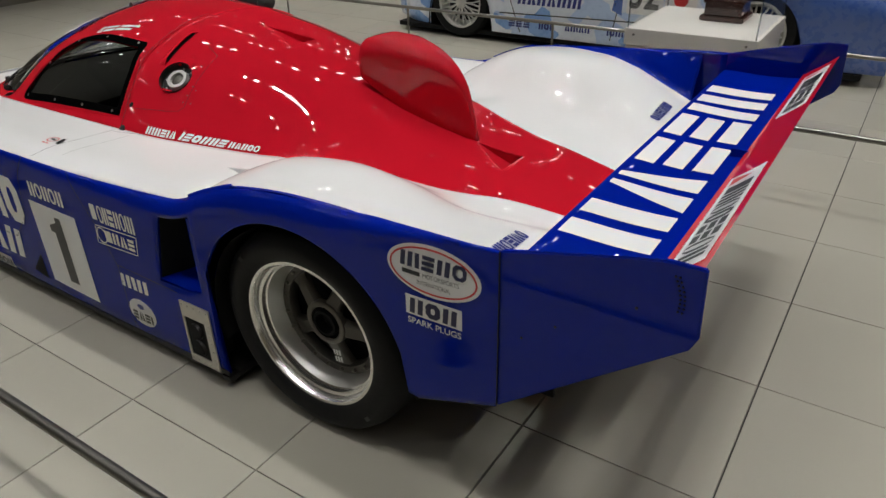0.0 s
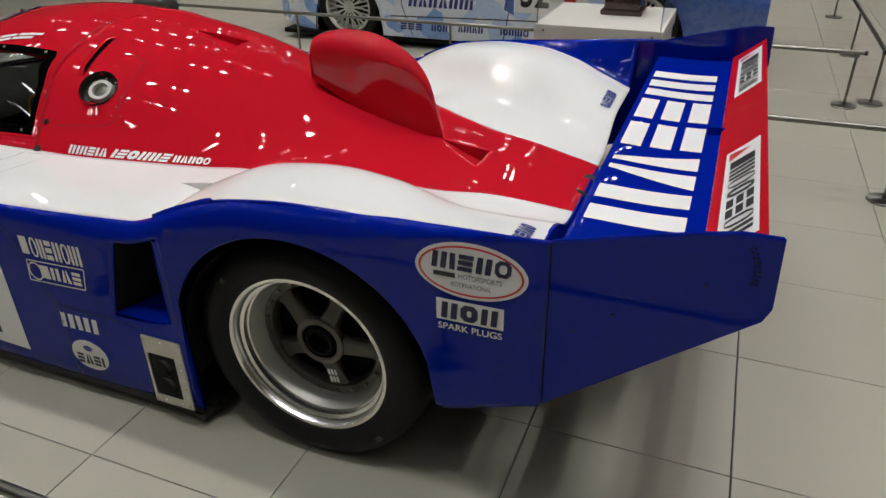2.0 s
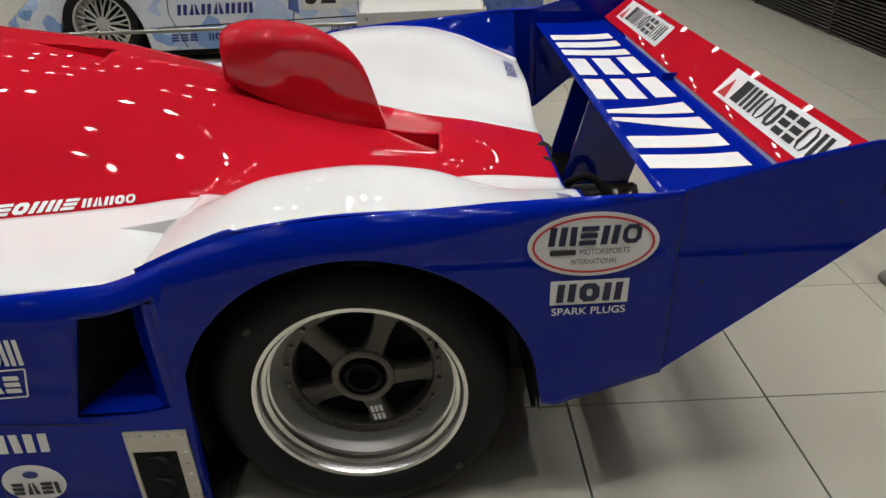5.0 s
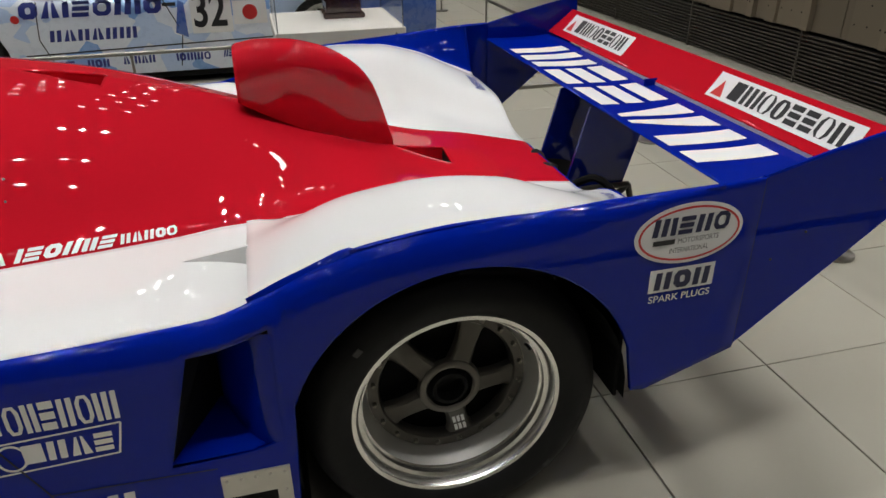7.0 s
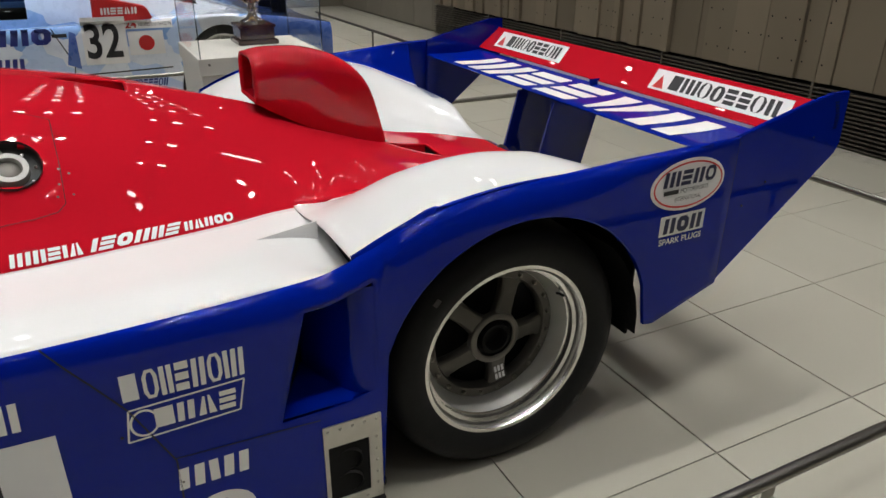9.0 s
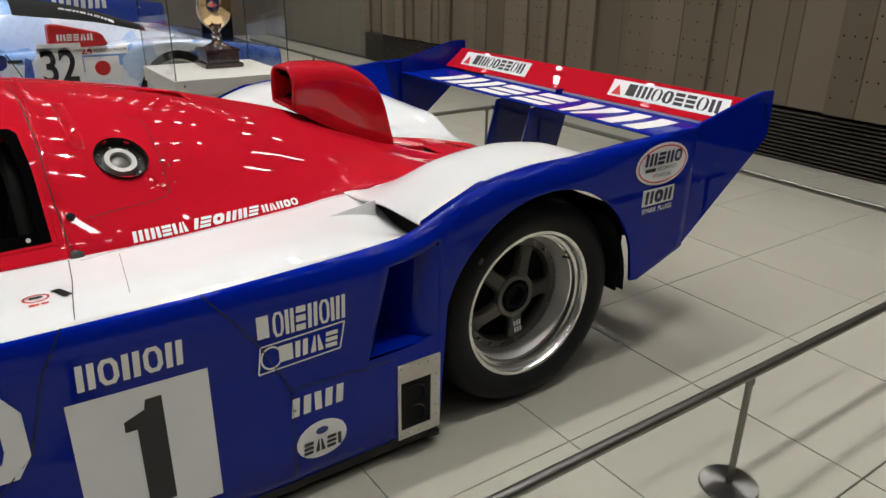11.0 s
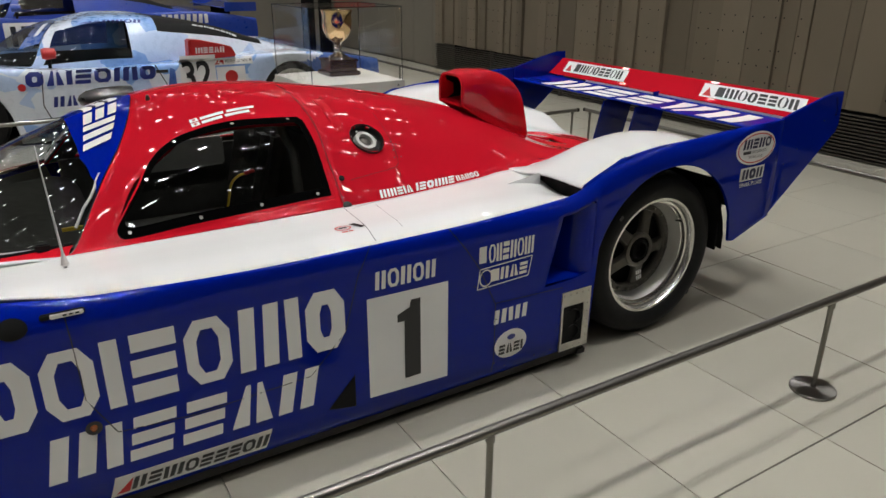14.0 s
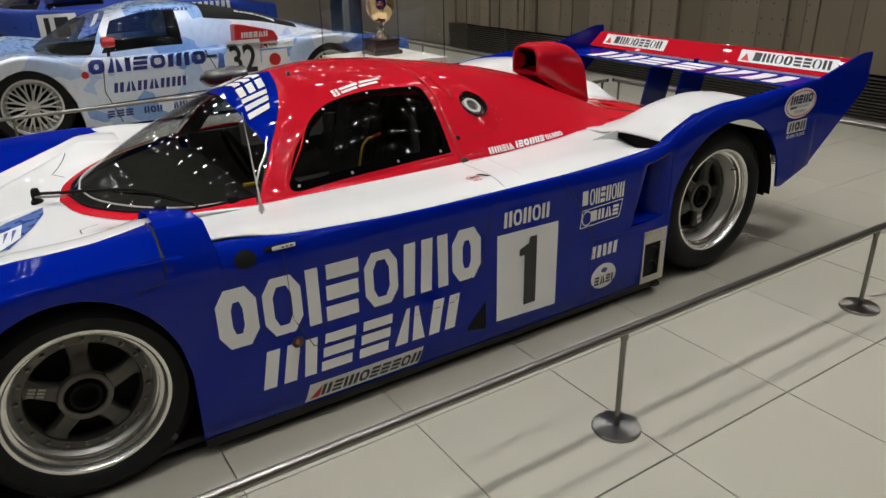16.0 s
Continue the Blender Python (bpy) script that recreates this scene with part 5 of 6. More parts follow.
def round_filler(u, v):
    return FILL.matrix_basis @ Vector((u, v, 0))


bm = bmesh.new()
bm.from_mesh(COVER_OB.data)
bmesh.ops.delete(bm, geom=[f for f in bm.faces if (f.calc_center_median() - fc).length < 0.080], context="FACES")
bm.to_mesh(COVER_OB.data)
bm.free()
stick("filler_collar", ring(0, 0, 0.104, 0.104, 0.036, 40), round_filler, fn, TOP, RED, CAR, 0.0008)
part("recess", lathe([(0.069, 0.004), (0.068, -0.022), (0.064, -0.026), (0.0001, -0.026)], "z", 36), DARK, FILL)
part("filler_ring", lathe([(0.026, -0.026), (0.028, -0.008), (0.041, -0.008), (0.044, -0.026)], "z", 32), FILLER, FILL)
part("filler_core", lathe([(0.0001, -0.016), (0.018, -0.015), (0.026, -0.020)], "z", 24), MAG, FILL)
for k in range(8):
    a = 2 * math.pi * k / 8
    b = part("filler_bolt", lathe([(0.0001, 0.009), (0.003, 0.008), (0.004, 0.004)], "z", 8), BOLT, FILL)
    b.location = (0.056 * math.cos(a), 0.056 * math.sin(a), -0.029)
top_mark("cover_gap", line([(-1.25, 0.03), (-1.262, 0.2), (-1.265, 0.36), (-1.27, 0.52), (-1.28, 0.68)], 0.0025), 0.66, 0.70, SEAM)
top_mark("cover_gap", line([(-1.24, 0.0), (-1.10, 0.03)], 0.0018), 0.66, 0.70, SEAM)
top_mark("filler_gap", line([(-1.20, 0.105), (-1.043, 0.130), (-0.994, 0.145), (-0.976, 0.165), (-0.974, 0.26), (-0.980, 0.42), (-1.05, 0.45)], 0.0018), 0.66, 0.72, SEAM)
top_mark("slot", [[(-1.172, 0.315), (-1.154, 0.315), (-1.166, 0.50), (-1.184, 0.50)]], 0.66, 0.72, BLACK)
flap_rows = []
for u, up in ((-1.186, 0.0015), (-1.172, 0.010), (-1.156, 0.016)):
    row = []
    for v in np.linspace(0.30, 0.515, 9):
        p = Vector(on_top(0.66, 0.72)(u - 0.065 * (v - 0.315), v))
        h = ALLTOP.ray_cast(p + UPW * 0.4, -UPW, 0.8)[0] or p
        row.append(tuple(h + UPW * (up * min(1.0, (v - 0.298) / 0.03, (0.517 - v) / 0.03))))
    flap_rows.append(row)
thick(part("slot_louvre", grid(flap_rows), RED, CAR, "red louvre over the roof-side slot"), 0.003, 0)
for nm, p, r, m in (("small_hole", (1.232, 0.559, 0.775), 0.011, BLACK), ("quick_fastener", (1.240, 0.622, 0.694), 0.017, DARK)):
    out = Vector((0, 0.75, 0.66)).normalized()
    h = ALLTOP.ray_cast(Vector(p) + out * 0.2, -out)[0] or Vector(p)
    o = part(nm, lathe([(0.0001, 0.0035), (r * 0.7, 0.0035), (r, 0.001)], "z", 16), m, CAR)
    o.matrix_basis = Matrix.Translation(h + out * 0.003) @ out.to_track_quat("Z", "Y").to_matrix().to_4x4()
for p, r in (((1.843, 0.17, 0.975), 0.012), ((1.762, 0.11, 1.01), 0.008)):      # roof studs
    h = TOP.ray_cast(Vector((p[0], p[1], 1.3)), Vector((0, 0, -1)))[0] or Vector(p)
    o = part("roof_stud", lathe([(0.0001, 0.02), (r * 0.6, 0.018), (r, 0.010), (r, 0.0)], "z", 12), MAG, CAR)
    o.location = h
for x, y, z in ((0.978, 0.448, 0.855), (0.958, 0.453, 0.843), (0.982, 0.477, 0.827), (0.956, 0.490, 0.802), (0.989, 0.499, 0.804)):
    v = ((0.66 - y) * 0.83 + (z - 0.72) * 0.55) / 0.9914
    top_mark("screw", [disc(-x, v, 0.0032, 0.0032, 8)], 0.66, 0.72, MAG)
deck_tree = surface(DECK_L)
on_deck = lambda u, v: (-u, v, 0.70)
UPZ = (0, 0, 1)
stick("tow_mark", ring(-1.355, 0.838, 0.027, 0.022, 0.005), on_deck, UPZ, deck_tree, VINYL_R, CAR, 0.002)
stick("tow_word", [rect(-1.372, -1.352, 0.868, 0.876), rect(-1.348, -1.334, 0.868, 0.876)], on_deck, UPZ, deck_tree, VINYL_R, CAR, 0.002)
stick("tow_hook", [rect(-1.368, -1.342, 0.832, 0.842)], on_deck, UPZ, deck_tree, SEAM, CAR, 0.0025)
stick("door_slot", [[(-1.325, 0.815), (-1.305, 0.812), (-1.285, 0.858), (-1.303, 0.862)]], on_deck, UPZ, deck_tree, BLACK, CAR, 0.003)
stick("door_gap", line([(-1.262, 0.635), (-1.275, 0.78), (-1.30, 0.96)], 0.0022), on_deck, UPZ, deck_tree, SEAM, CAR, 0.002)
stick("door_gap", line([(-1.15, 0.655), (-1.165, 0.78), (-1.18, 0.91)], 0.0012), on_deck, UPZ, deck_tree, SEAM, CAR, 0.002)
# side window: black border with a rounded front, and its bolts
arc = spline([(-1.80, -0.017, 0), (-1.93, -0.025, 0), (-1.971, -0.019, 0), (-1.977, 0.012, 0), (-1.944, 0.058, 0), (-1.885, 0.135, 0), (-1.843, 0.205, 0),
              (-1.788, 0.261, 0), (-1.715, 0.301, 0), (-1.611, 0.320, 0), (-1.465, 0.319, 0)], 4)
OUTLINE = [(-1.285, 0.003), (-1.40, -0.001), (-1.549, -0.007), (-1.68, -0.012)] + [(p[0], p[1]) for p in arc] + [(-1.38, 0.320), (-1.315, 0.320), (-1.30, 0.30), (-1.297, 0.252), (-1.289, 0.182), (-1.287, 0.085)]


def about(k, low=-1.0):
    return [(-1.62 + (u + 1.62) * k[0], max(0.14 + (v - 0.14) * k[1], low)) for u, v in OUTLINE]


def band(a, b):
    n = len(a)
    return [[a[k], a[(k + 1) % n], b[(k + 1) % n], b[k]] for k in range(n)]


top_mark("window_frame", band(about((1.03, 1.05), -0.031), OUTLINE), 0.585, 0.715, RED, 0.002)
top_mark("window_border", band(OUTLINE, about((0.925, 0.80))), 0.585, 0.715, BORDER, 0.003, label="black painted border of the side window")
for u, v in ((-1.748, 0.272), (-1.862, 0.146), (-1.945, -0.006), (-1.732, 0.0), (-1.533, 0.007), (-1.334, 0.014), (-1.551, 0.304), (-1.352, 0.306)):
    top_mark("window_bolt", [disc(u, v, 0.0055, 0.0055, 10)], 0.585, 0.715, BOLT, 0.005)

# wing marks
wing_tree = surface(MAIN)
flap_tree = surface(FLAP)
stick("wing_mark", blocks("ni==an", -0.70, 0.02, 1.43, 0.235, -0.10), lambda u, v: (-0.675 - (0.255 - v), u, 0.80), (0, 0, 1), wing_tree, VINYL_W, WING, 0.002,
      label="white block shapes across the wing")
fl = lambda u, v: (-1.066 + v * 0.110, u, 0.95)
for u0, u1 in ((-0.88, -0.30), (0.23, 0.86)):
    stick("flap_panel", [[(u0, 0.12), (u1 - 0.03, 0.12), (u1, 0.80), (u0 + 0.03, 0.80)]], fl, (0, 0, 1), flap_tree, VINYL_W, WING, 0.002)
    stick("flap_mark", blocks("#nioc==on", u0 + 0.10, 0.22, (u1 - u0) - 0.16, 0.48, 0.04), fl, (0, 0, 1), flap_tree, VINYL_K, WING, 0.0035)
    stick("flap_flag", [[(u0 + 0.045, 0.74), (u0 + 0.10, 0.74), (u0 + 0.05, 0.3)]], fl, (0, 0, 1), flap_tree, VINYL_R, WING, 0.0035)
# sponsor bars at the tail corners of the white fenders
hump_tree = surface(HUMP_R, HUMP_L)
for s in (1, -1):
    stick("tail_mark", blocks("cai=onic", -0.02, -0.004, 0.17, 0.042, 0.0), lambda u, v, s=s: (-0.525 + v, s * (0.58 + u), 0.9), (0, 0, 1), hump_tree, VINYL_B, CAR, 0.003)
# visor blocks
def on_visor(u, v):
    """u across the screen, v down from its top edge."""
    k = min(nb - 1e-6, max((1 - abs(u) / 0.577) * nb, 0))
    i = int(k)
    a, b = back[i].lerp(back[i + 1], k - i), front[i].lerp(front[i + 1], k - i)
    p = screen_point(a, b, v)
    return (p[0] + 0.006, math.copysign(p[1], u), p[2] + 0.009)


stick("visor_mark", blocks("ni==an", -0.27, 0.045, 0.54, 0.13), lambda u, v: on_visor(-u, 0.222 - v), (0.6, 0, 0.8), None, VINYL_W, CAR, 0.0, cell=0.02)

# mirror, aerial, wiper, roof studs
bm = lathe([(0.0001, -0.125), (0.022, -0.115), (0.040, -0.085), (0.050, -0.03), (0.053, 0.05), (0.050, 0.10), (0.044, 0.10), (0.0001, 0.09)], "z", 24)
bmesh.ops.transform(bm, matrix=Matrix.Translation((1.80, -0.66, 0.925)) @ Euler((0, radians(-90), 0)).to_matrix().to_4x4() @ Matrix.Diagonal((0.95, 1.35, 1, 1)), verts=bm.verts[:])
MIR = part("mirror", bm, GLOSSK, CAR, "gloss black door mirror pod on a short stalk")
part("mirror_stalk", tube([(1.80, -0.50, 0.83), (1.80, -0.62, 0.90)], [0.016, 0.013], 8), GLOSSK, MIR)
part("aerial", tube([(2.136, 0.73, 0.69), (2.136, 0.73, 0.704), (2.1365, 0.729, 0.705), (2.137, 0.728, 0.738), (2.15, 0.70, 1.03)], [0.013, 0.0125, 0.011, 0.0035, 0.0011], 10), FILLER, CAR, "thin whip aerial on a steel foot")
W = part("wiper_arm", tube(spline([(2.742, -0.07, 0.668), (2.66, 0.06, 0.692), (2.56, 0.18, 0.712), (2.46, 0.29, 0.722), (2.37, 0.41, 0.716), (2.30, 0.51, 0.700)], 5), [0.0058] * 11 + [0.0045] * 15, 8), BLACK, CAR, "slim black single wiper arm")
part("wiper_blade", tube([(2.51, 0.215, 0.706), (2.40, 0.36, 0.711), (2.292, 0.525, 0.694)], 0.004, 6), BLACK, W)
part("wiper_link", tube([(2.748, -0.05, 0.660), (2.655, 0.085, 0.684)], 0.0045, 6), WIPER, W, "bare metal link of the wiper")
part("wiper_pivot", lathe([(0.0001, 0.075), (0.012, 0.073), (0.016, 0.062), (0.016, 0.03), (0.022, 0.026), (0.022, 0.0)], "z", 16, (2.745, -0.07, 0.615)), BLACK, W)
for x, y in ((2.18, 0.56), (2.40, 0.44)):
    z = 0.705 if x < 2.3 else 0.685
    part("screen_clip", box(x - 0.02, x + 0.02, y - 0.01, y + 0.012, z - 0.012, z + 0.012, 0.004), BLACK, CAR)
part("yellow_tag", box(2.06, 2.12, 0.50, 0.51, 0.725, 0.735), VINYL_Y, CAR, smooth=False)

# blue flash with white strokes on the nose
nose_tree = surface(*[o for o in CAR.children if o.name.startswith("nose_panel")])
on_nose = lambda u, v: (u, v, 0.62)
stick("nose_flash", [[(2.735, 0.02), (2.74, 0.10), (2.79, 0.22), (2.87, 0.36), (2.97, 0.33), (2.95, 0.10), (2.86, 0.05), (2.80, 0.04)]], on_nose, (0, 0, 1), nose_tree, MIDBLUE, CAR, 0.003, reach=0.5)
stick("flash_patch", [[(2.815, 0.14), (2.83, 0.29), (2.895, 0.35), (2.93, 0.28), (2.90, 0.16)]], on_nose, (0, 0, 1), nose_tree, VINYL_W, CAR, 0.005, reach=0.5)
for k in range(3):
    x = 2.835 + 0.026 * k
    stick("flash_wedge", [[(x, 0.18), (x + 0.014, 0.18), (x + 0.024, 0.30)]], on_nose, (0, 0, 1), nose_tree, VINYL_B, CAR, 0.007, reach=0.5)
stick("nose_gap", line([(2.60, 0.40), (2.66, 0.44), (2.66, 0.50)], 0.004), on_nose, (0, 0, 1), nose_tree, SEAM, CAR, 0.003, reach=0.5)
stick("nose_gap", line([(2.62, -0.30), (2.66, -0.36), (2.60, -0.50), (2.58, -0.56)], 0.004), on_nose, (0, 0, 1), nose_tree, SEAM, CAR, 0.003, reach=0.5)

# ---- trophy on its plinth under an acrylic case ----
PX0, PX1, PY0, PY1, PZ = -0.55, 0.24, -3.05, -2.24, 0.64
PL = thing("plinth", "white laminate display plinth with a thicker top", "plinth")
part("plinth_top", box(PX0, PX1, PY0, PY1, PZ - 0.10, PZ, 0.003), PLINTH, PL, smooth=False)
part("plinth_body", box(PX0 + 0.01, PX1 - 0.01, PY0 + 0.01, PY1 - 0.01, 0, PZ - 0.104, 0.003), PLINTH, PL, smooth=False)
for x, y in ((PX0 + 0.06, PY1), (PX1 - 0.06, PY1)):
    part("lock", tube([(x, y - 0.002, PZ - 0.035), (x, y + 0.004, PZ - 0.035)], 0.008, 10), STEEL, PL)
EDGE = glass("acrylic_edge", (0.62, 0.66, 0.66), 0.15)
CASE = thing("display_case", "clear acrylic display case over the trophy", "display case")
for n, b in (("side", (PX0 + 0.012, PX0 + 0.018, PY0 + 0.012, PY1 - 0.012, PZ, 1.19)), ("side", (PX1 - 0.018, PX1 - 0.012, PY0 + 0.012, PY1 - 0.012, PZ, 1.19)),
             ("side", (PX0 + 0.018, PX1 - 0.018, PY0 + 0.012, PY0 + 0.018, PZ, 1.19)), ("side", (PX0 + 0.018, PX1 - 0.018, PY1 - 0.018, PY1 - 0.012, PZ, 1.19)),
             ("lid", (PX0 + 0.012, PX1 - 0.012, PY0 + 0.012, PY1 - 0.012, 1.19, 1.196))):
    o = part(n, box(*b), ACRYLIC, CASE, smooth=False)
    o.visible_shadow = False
for x, y in ((PX0 + 0.015, PY0 + 0.015), (PX1 - 0.015, PY0 + 0.015), (PX0 + 0.015, PY1 - 0.015), (PX1 - 0.015, PY1 - 0.015)):
    part("edge", box(x - 0.0035, x + 0.0035, y - 0.0035, y + 0.0035, PZ, 1.197), EDGE, CASE, smooth=False)
for y in (PY0 + 0.015, PY1 - 0.015):
    part("edge", box(PX0 + 0.019, PX1 - 0.019, y - 0.003, y + 0.003, 1.191, 1.198), EDGE, CASE, smooth=False)
for x in (PX0 + 0.015, PX1 - 0.015):
    part("edge", box(x - 0.003, x + 0.003, PY0 + 0.019, PY1 - 0.019, 1.191, 1.198), EDGE, CASE, smooth=False)
TX, TY = -0.23, -2.80
TR = thing("trophy", "golden cup trophy on a silver stem and a dark wooden base", "trophy", at=Matrix.Translation((TX, TY, PZ)) @ Matrix.Diagonal((1.36, 1.36, 1.27, 1)))
part("base", box(-0.10, 0.10, -0.10, 0.10, 0, 0.025, 0.004), WOOD, TR)
part("base_block", box(-0.085, 0.085, -0.085, 0.085, 0.025, 0.085, 0.005), WOOD, TR)
part("base_cap", box(-0.093, 0.093, -0.093, 0.093, 0.085, 0.10, 0.004), WOOD, TR)
part("stem", lathe([(0.0001, 0.10), (0.065, 0.10), (0.06, 0.115), (0.03, 0.13), (0.018, 0.155), (0.026, 0.17), (0.018, 0.185), (0.03, 0.205), (0.0001, 0.206)], "z", 28), SILVER, TR)
part("cup", lathe([(0.0001, 0.20), (0.035, 0.205), (0.065, 0.235), (0.085, 0.28), (0.09, 0.33), (0.088, 0.37), (0.096, 0.40), (0.092, 0.40), (0.084, 0.37), (0.084, 0.33), (0.06, 0.25), (0.0001, 0.22)], "z", 36), GOLD, TR, "polished golden cup")


# ---- the other racing cars ----
def mesh_wheel(root, cx, cy, cz, s, R, rr, W, spokes, m):
    w = new("wheel")
    w.parent = root
    w.location = (cx, cy, cz)
    def turned(prof, seg=40):
        bm = lathe([(r, h * s) for r, h in prof], "y", seg)
        bmesh.ops.recalc_face_normals(bm, faces=bm.faces[:])
        return bm
    part("tyre", turned([(rr, 0.0), (rr + 0.02, 0.012), (R - 0.03, 0.01), (R - 0.005, -0.02), (R, -0.05), (R, -W + 0.05), (R - 0.02, -W), (rr, -W)]), RUBBER, w)
    part("rim", turned([(rr + 0.004, 0.004), (rr - 0.012, 0.004), (rr - 0.02, -0.02), (rr - 0.025, -0.09), (rr - 0.06, -0.11)]), m, w)
    bm = bmesh.new()
    for k in range(spokes):
        for d in (-0.13, 0.13):
            a, b = 2 * math.pi * k / spokes, 2 * math.pi * k / spokes + d
            tube([(0.05 * math.cos(a), s * -0.015, 0.05 * math.sin(a)), (0.13 * math.cos(a + d * 0.4), s * -0.022, 0.13 * math.sin(a + d * 0.4)),
                  ((rr - 0.02) * math.cos(b), s * -0.03, (rr - 0.02) * math.sin(b))], 0.008, 6, bm)
    part("spokes", bm, m, w)
    part("hub", turned([(0.0001, 0.0), (0.02, 0.0), (0.03, -0.006), (0.052, -0.008), (0.056, -0.03)], 20), m, w)
    part("brake_disc", turned([(0.0001, -0.10), (rr - 0.05, -0.10), (rr - 0.05, -0.12)], 28), BLACK, w)


def coupe(name, label, x_front, x_rear, y_near, width, top_z, paint, roof_mat, wheel_mat, group, R=0.33, belt=0.70, roof=1.08,
          nose=0.95, tail=0.95, cab=(0.62, -0.35), spokes=10, tail_mat=None, wing_mat=None, wing_z=0.94):
    """A low closed racing car along x; its left side stands at y_near. Returns its root and side target."""
    root = thing(name, label, "racing car", group)
    yc, hw = y_near - width / 2, width / 2
    xf, xr = x_front + nose, x_rear - tail
    L = x_front - x_rear
    rx = lambda t: x_rear + L * t

    def low(x):
        for c in (x_front, x_rear):
            d = abs(x - c)
            if d < R + 0.035:
                return 0.10 + (R + 0.205) * math.sqrt(max(1 - (d / (R + 0.035)) ** 2, 0)) if d < R + 0.034 else 0.10
        return 0.10
    up = curve1([xr, x_rear - 0.45, x_rear, rx(0.35), rx(0.6), x_front - 0.3, x_front, x_front + 0.45, xf],
                [belt - 0.06, belt + 0.02, belt + 0.06, belt + 0.02, belt, belt + 0.05, belt + 0.09, belt - 0.06, 0.32])
    yw = curve1([xr, x_rear, rx(0.5), x_front, x_front + 0.5, xf], [hw - 0.06, hw, hw - 0.01, hw, hw - 0.06, hw - 0.35])
    xs = sorted(set([round(v, 4) for v in list(np.linspace(xr, xf, 70)) + [c + d for c in (x_front, x_rear) for d in
                     list(np.linspace(-R - 0.033, R + 0.033, 25)) + [-R - 0.036, R + 0.036]]]))
    fr = [0, 0.1, 0.25, 0.45, 0.65, 0.8, 0.88, 0.94, 0.98, 1.0]

    def sp(x, f):
        z0, z1 = low(x), up(x)
        z = z0 + (z1 - z0) * f
        k = max(f - 0.75, 0) / 0.25
        return (x, yc + yw(x) - 0.06 * (1 - math.sqrt(max(1 - k * k * 0.98, 0))) - 0.02 * (1 - f) ** 2, z)
    rows = [[sp(x, f) for f in fr] for x in xs]
    flip = lambda rr: [[(x, 2 * yc - y, z) for x, y, z in r] for r in rr]
    two = [paint, tail_mat or paint]
    tail_slot = lambda i, j: 1 if xs[i] < x_rear - 0.10 - 0.25 * fr[min(j, 9)] else 0
    side = thick(part("side_panel", grid(rows, mats=tail_slot), two, root), 0.012, 1.0)
    thick(part("side_panel", grid(flip(rows)), paint, root), 0.012, -1.0)
    deck = []
    for x in xs:
        e = sp(x, 1.0)
        h = e[1] - yc
        dip = 0.05 if x_rear - 0.2 < x < x_front + 0.4 else 0.02
        pts = [(x, yc + h * t, e[2] - dip * math.sin(math.pi * (1 - abs(t)) * 0.5) * (1 - abs(t)) ** 0.5) for t in np.linspace(1, -1, 21)]
        deck.append(pts)
    part("body_top", grid(deck, mats=lambda i, j: 1 if xs[i] < x_rear - 0.35 else 0), two, root)
    # cabin
    a = rx(0.96)
    c0, c1 = rx(0.67), rx(0.49)
    cabx = [a, rx(0.88), rx(0.78), c0, rx(0.57), rx(0.47), rx(0.36), rx(0.2), rx(0.05), x_rear - 0.25]
    cabz = [belt - 0.02, belt + 0.12, belt + 0.26, roof - 0.05, roof, roof - 0.005, roof - 0.05, roof - 0.13, roof - 0.26, belt + 0.02]
    top = curve1(cabx[::-1], cabz[::-1])
    wid = curve1([x_rear - 0.25, rx(0.05), rx(0.25), rx(0.5), rx(0.78), a], [0.20, 0.42, 0.66, 0.76, 0.74, 0.50])
    cab_rows, cx_list = [], list(np.linspace(x_rear - 0.25, a, 72))
    base = belt - 0.03
    for x in cx_list:
        lean = 0.34 * min(max((x - c1) / (c0 - c1), 0), 1) * min(max((a - x) / 0.35, 0), 1)
        ctrl = []
        for m, (fy, fz) in enumerate(((1.0, 0.0), (1.0, 0.35), (0.80, 0.80), (0.55, 0.985), (0.0, 1.0))):
            xx = x + lean * (1 - m / 4)
            w, t = wid(xx), max(top(xx), belt - 0.01)
            ctrl.append((xx, yc + w * fy + (0.03, -0.02, 0, 0, 0)[m], base + (t - base) * fz))
        pts = spline(ctrl, 5)
        cab_rows.append([tuple(p) for p in pts] + [(p[0], 2 * yc - p[1], p[2]) for p in pts[::-1][1:]])
    def glassy(i, j):
        x = cx_list[i]
        jj = min(j, 39 - j)
        if x > c0 + 0.03:
            return jj >= 3 and x < a - 0.06
        return c1 < x < c0 - 0.03 and 3 <= jj <= 11
    slot = lambda i, j: 1 if rx(0.02) < cx_list[i] < rx(0.40) and min(j, 39 - j) > 8 else 0
    part("cabin", grid(cab_rows, keep=lambda i, j: not glassy(i, j), mats=slot), [roof_mat, BLACK], root)
    part("cabin_glass", grid(cab_rows, keep=glassy), CARGLASS, root)
    def band(i, j):
        return c0 + 0.04 < cx_list[i] < c0 + 0.20 and min(j, 39 - j) >= 9
    part("sun_strip", grid([[(x + 0.004, y, z + 0.006) for x, y, z in r] for r in cab_rows], keep=band), MIDBLUE, root)
    mid = [r for x, r in zip(cx_list, cab_rows) if c0 + 0.07 < x < c0 + 0.17]
    part("strip_panel", grid([[(x + 0.006, y, z + 0.010) for x, y, z in r[12:20]] for r in mid]), VINYL_W, root)
    part("cabin_inside", box(rx(0.36), rx(0.9), yc - 0.6, yc + 0.55, 0.2, belt + 0.02, 0.03), BLACK, root, smooth=False)
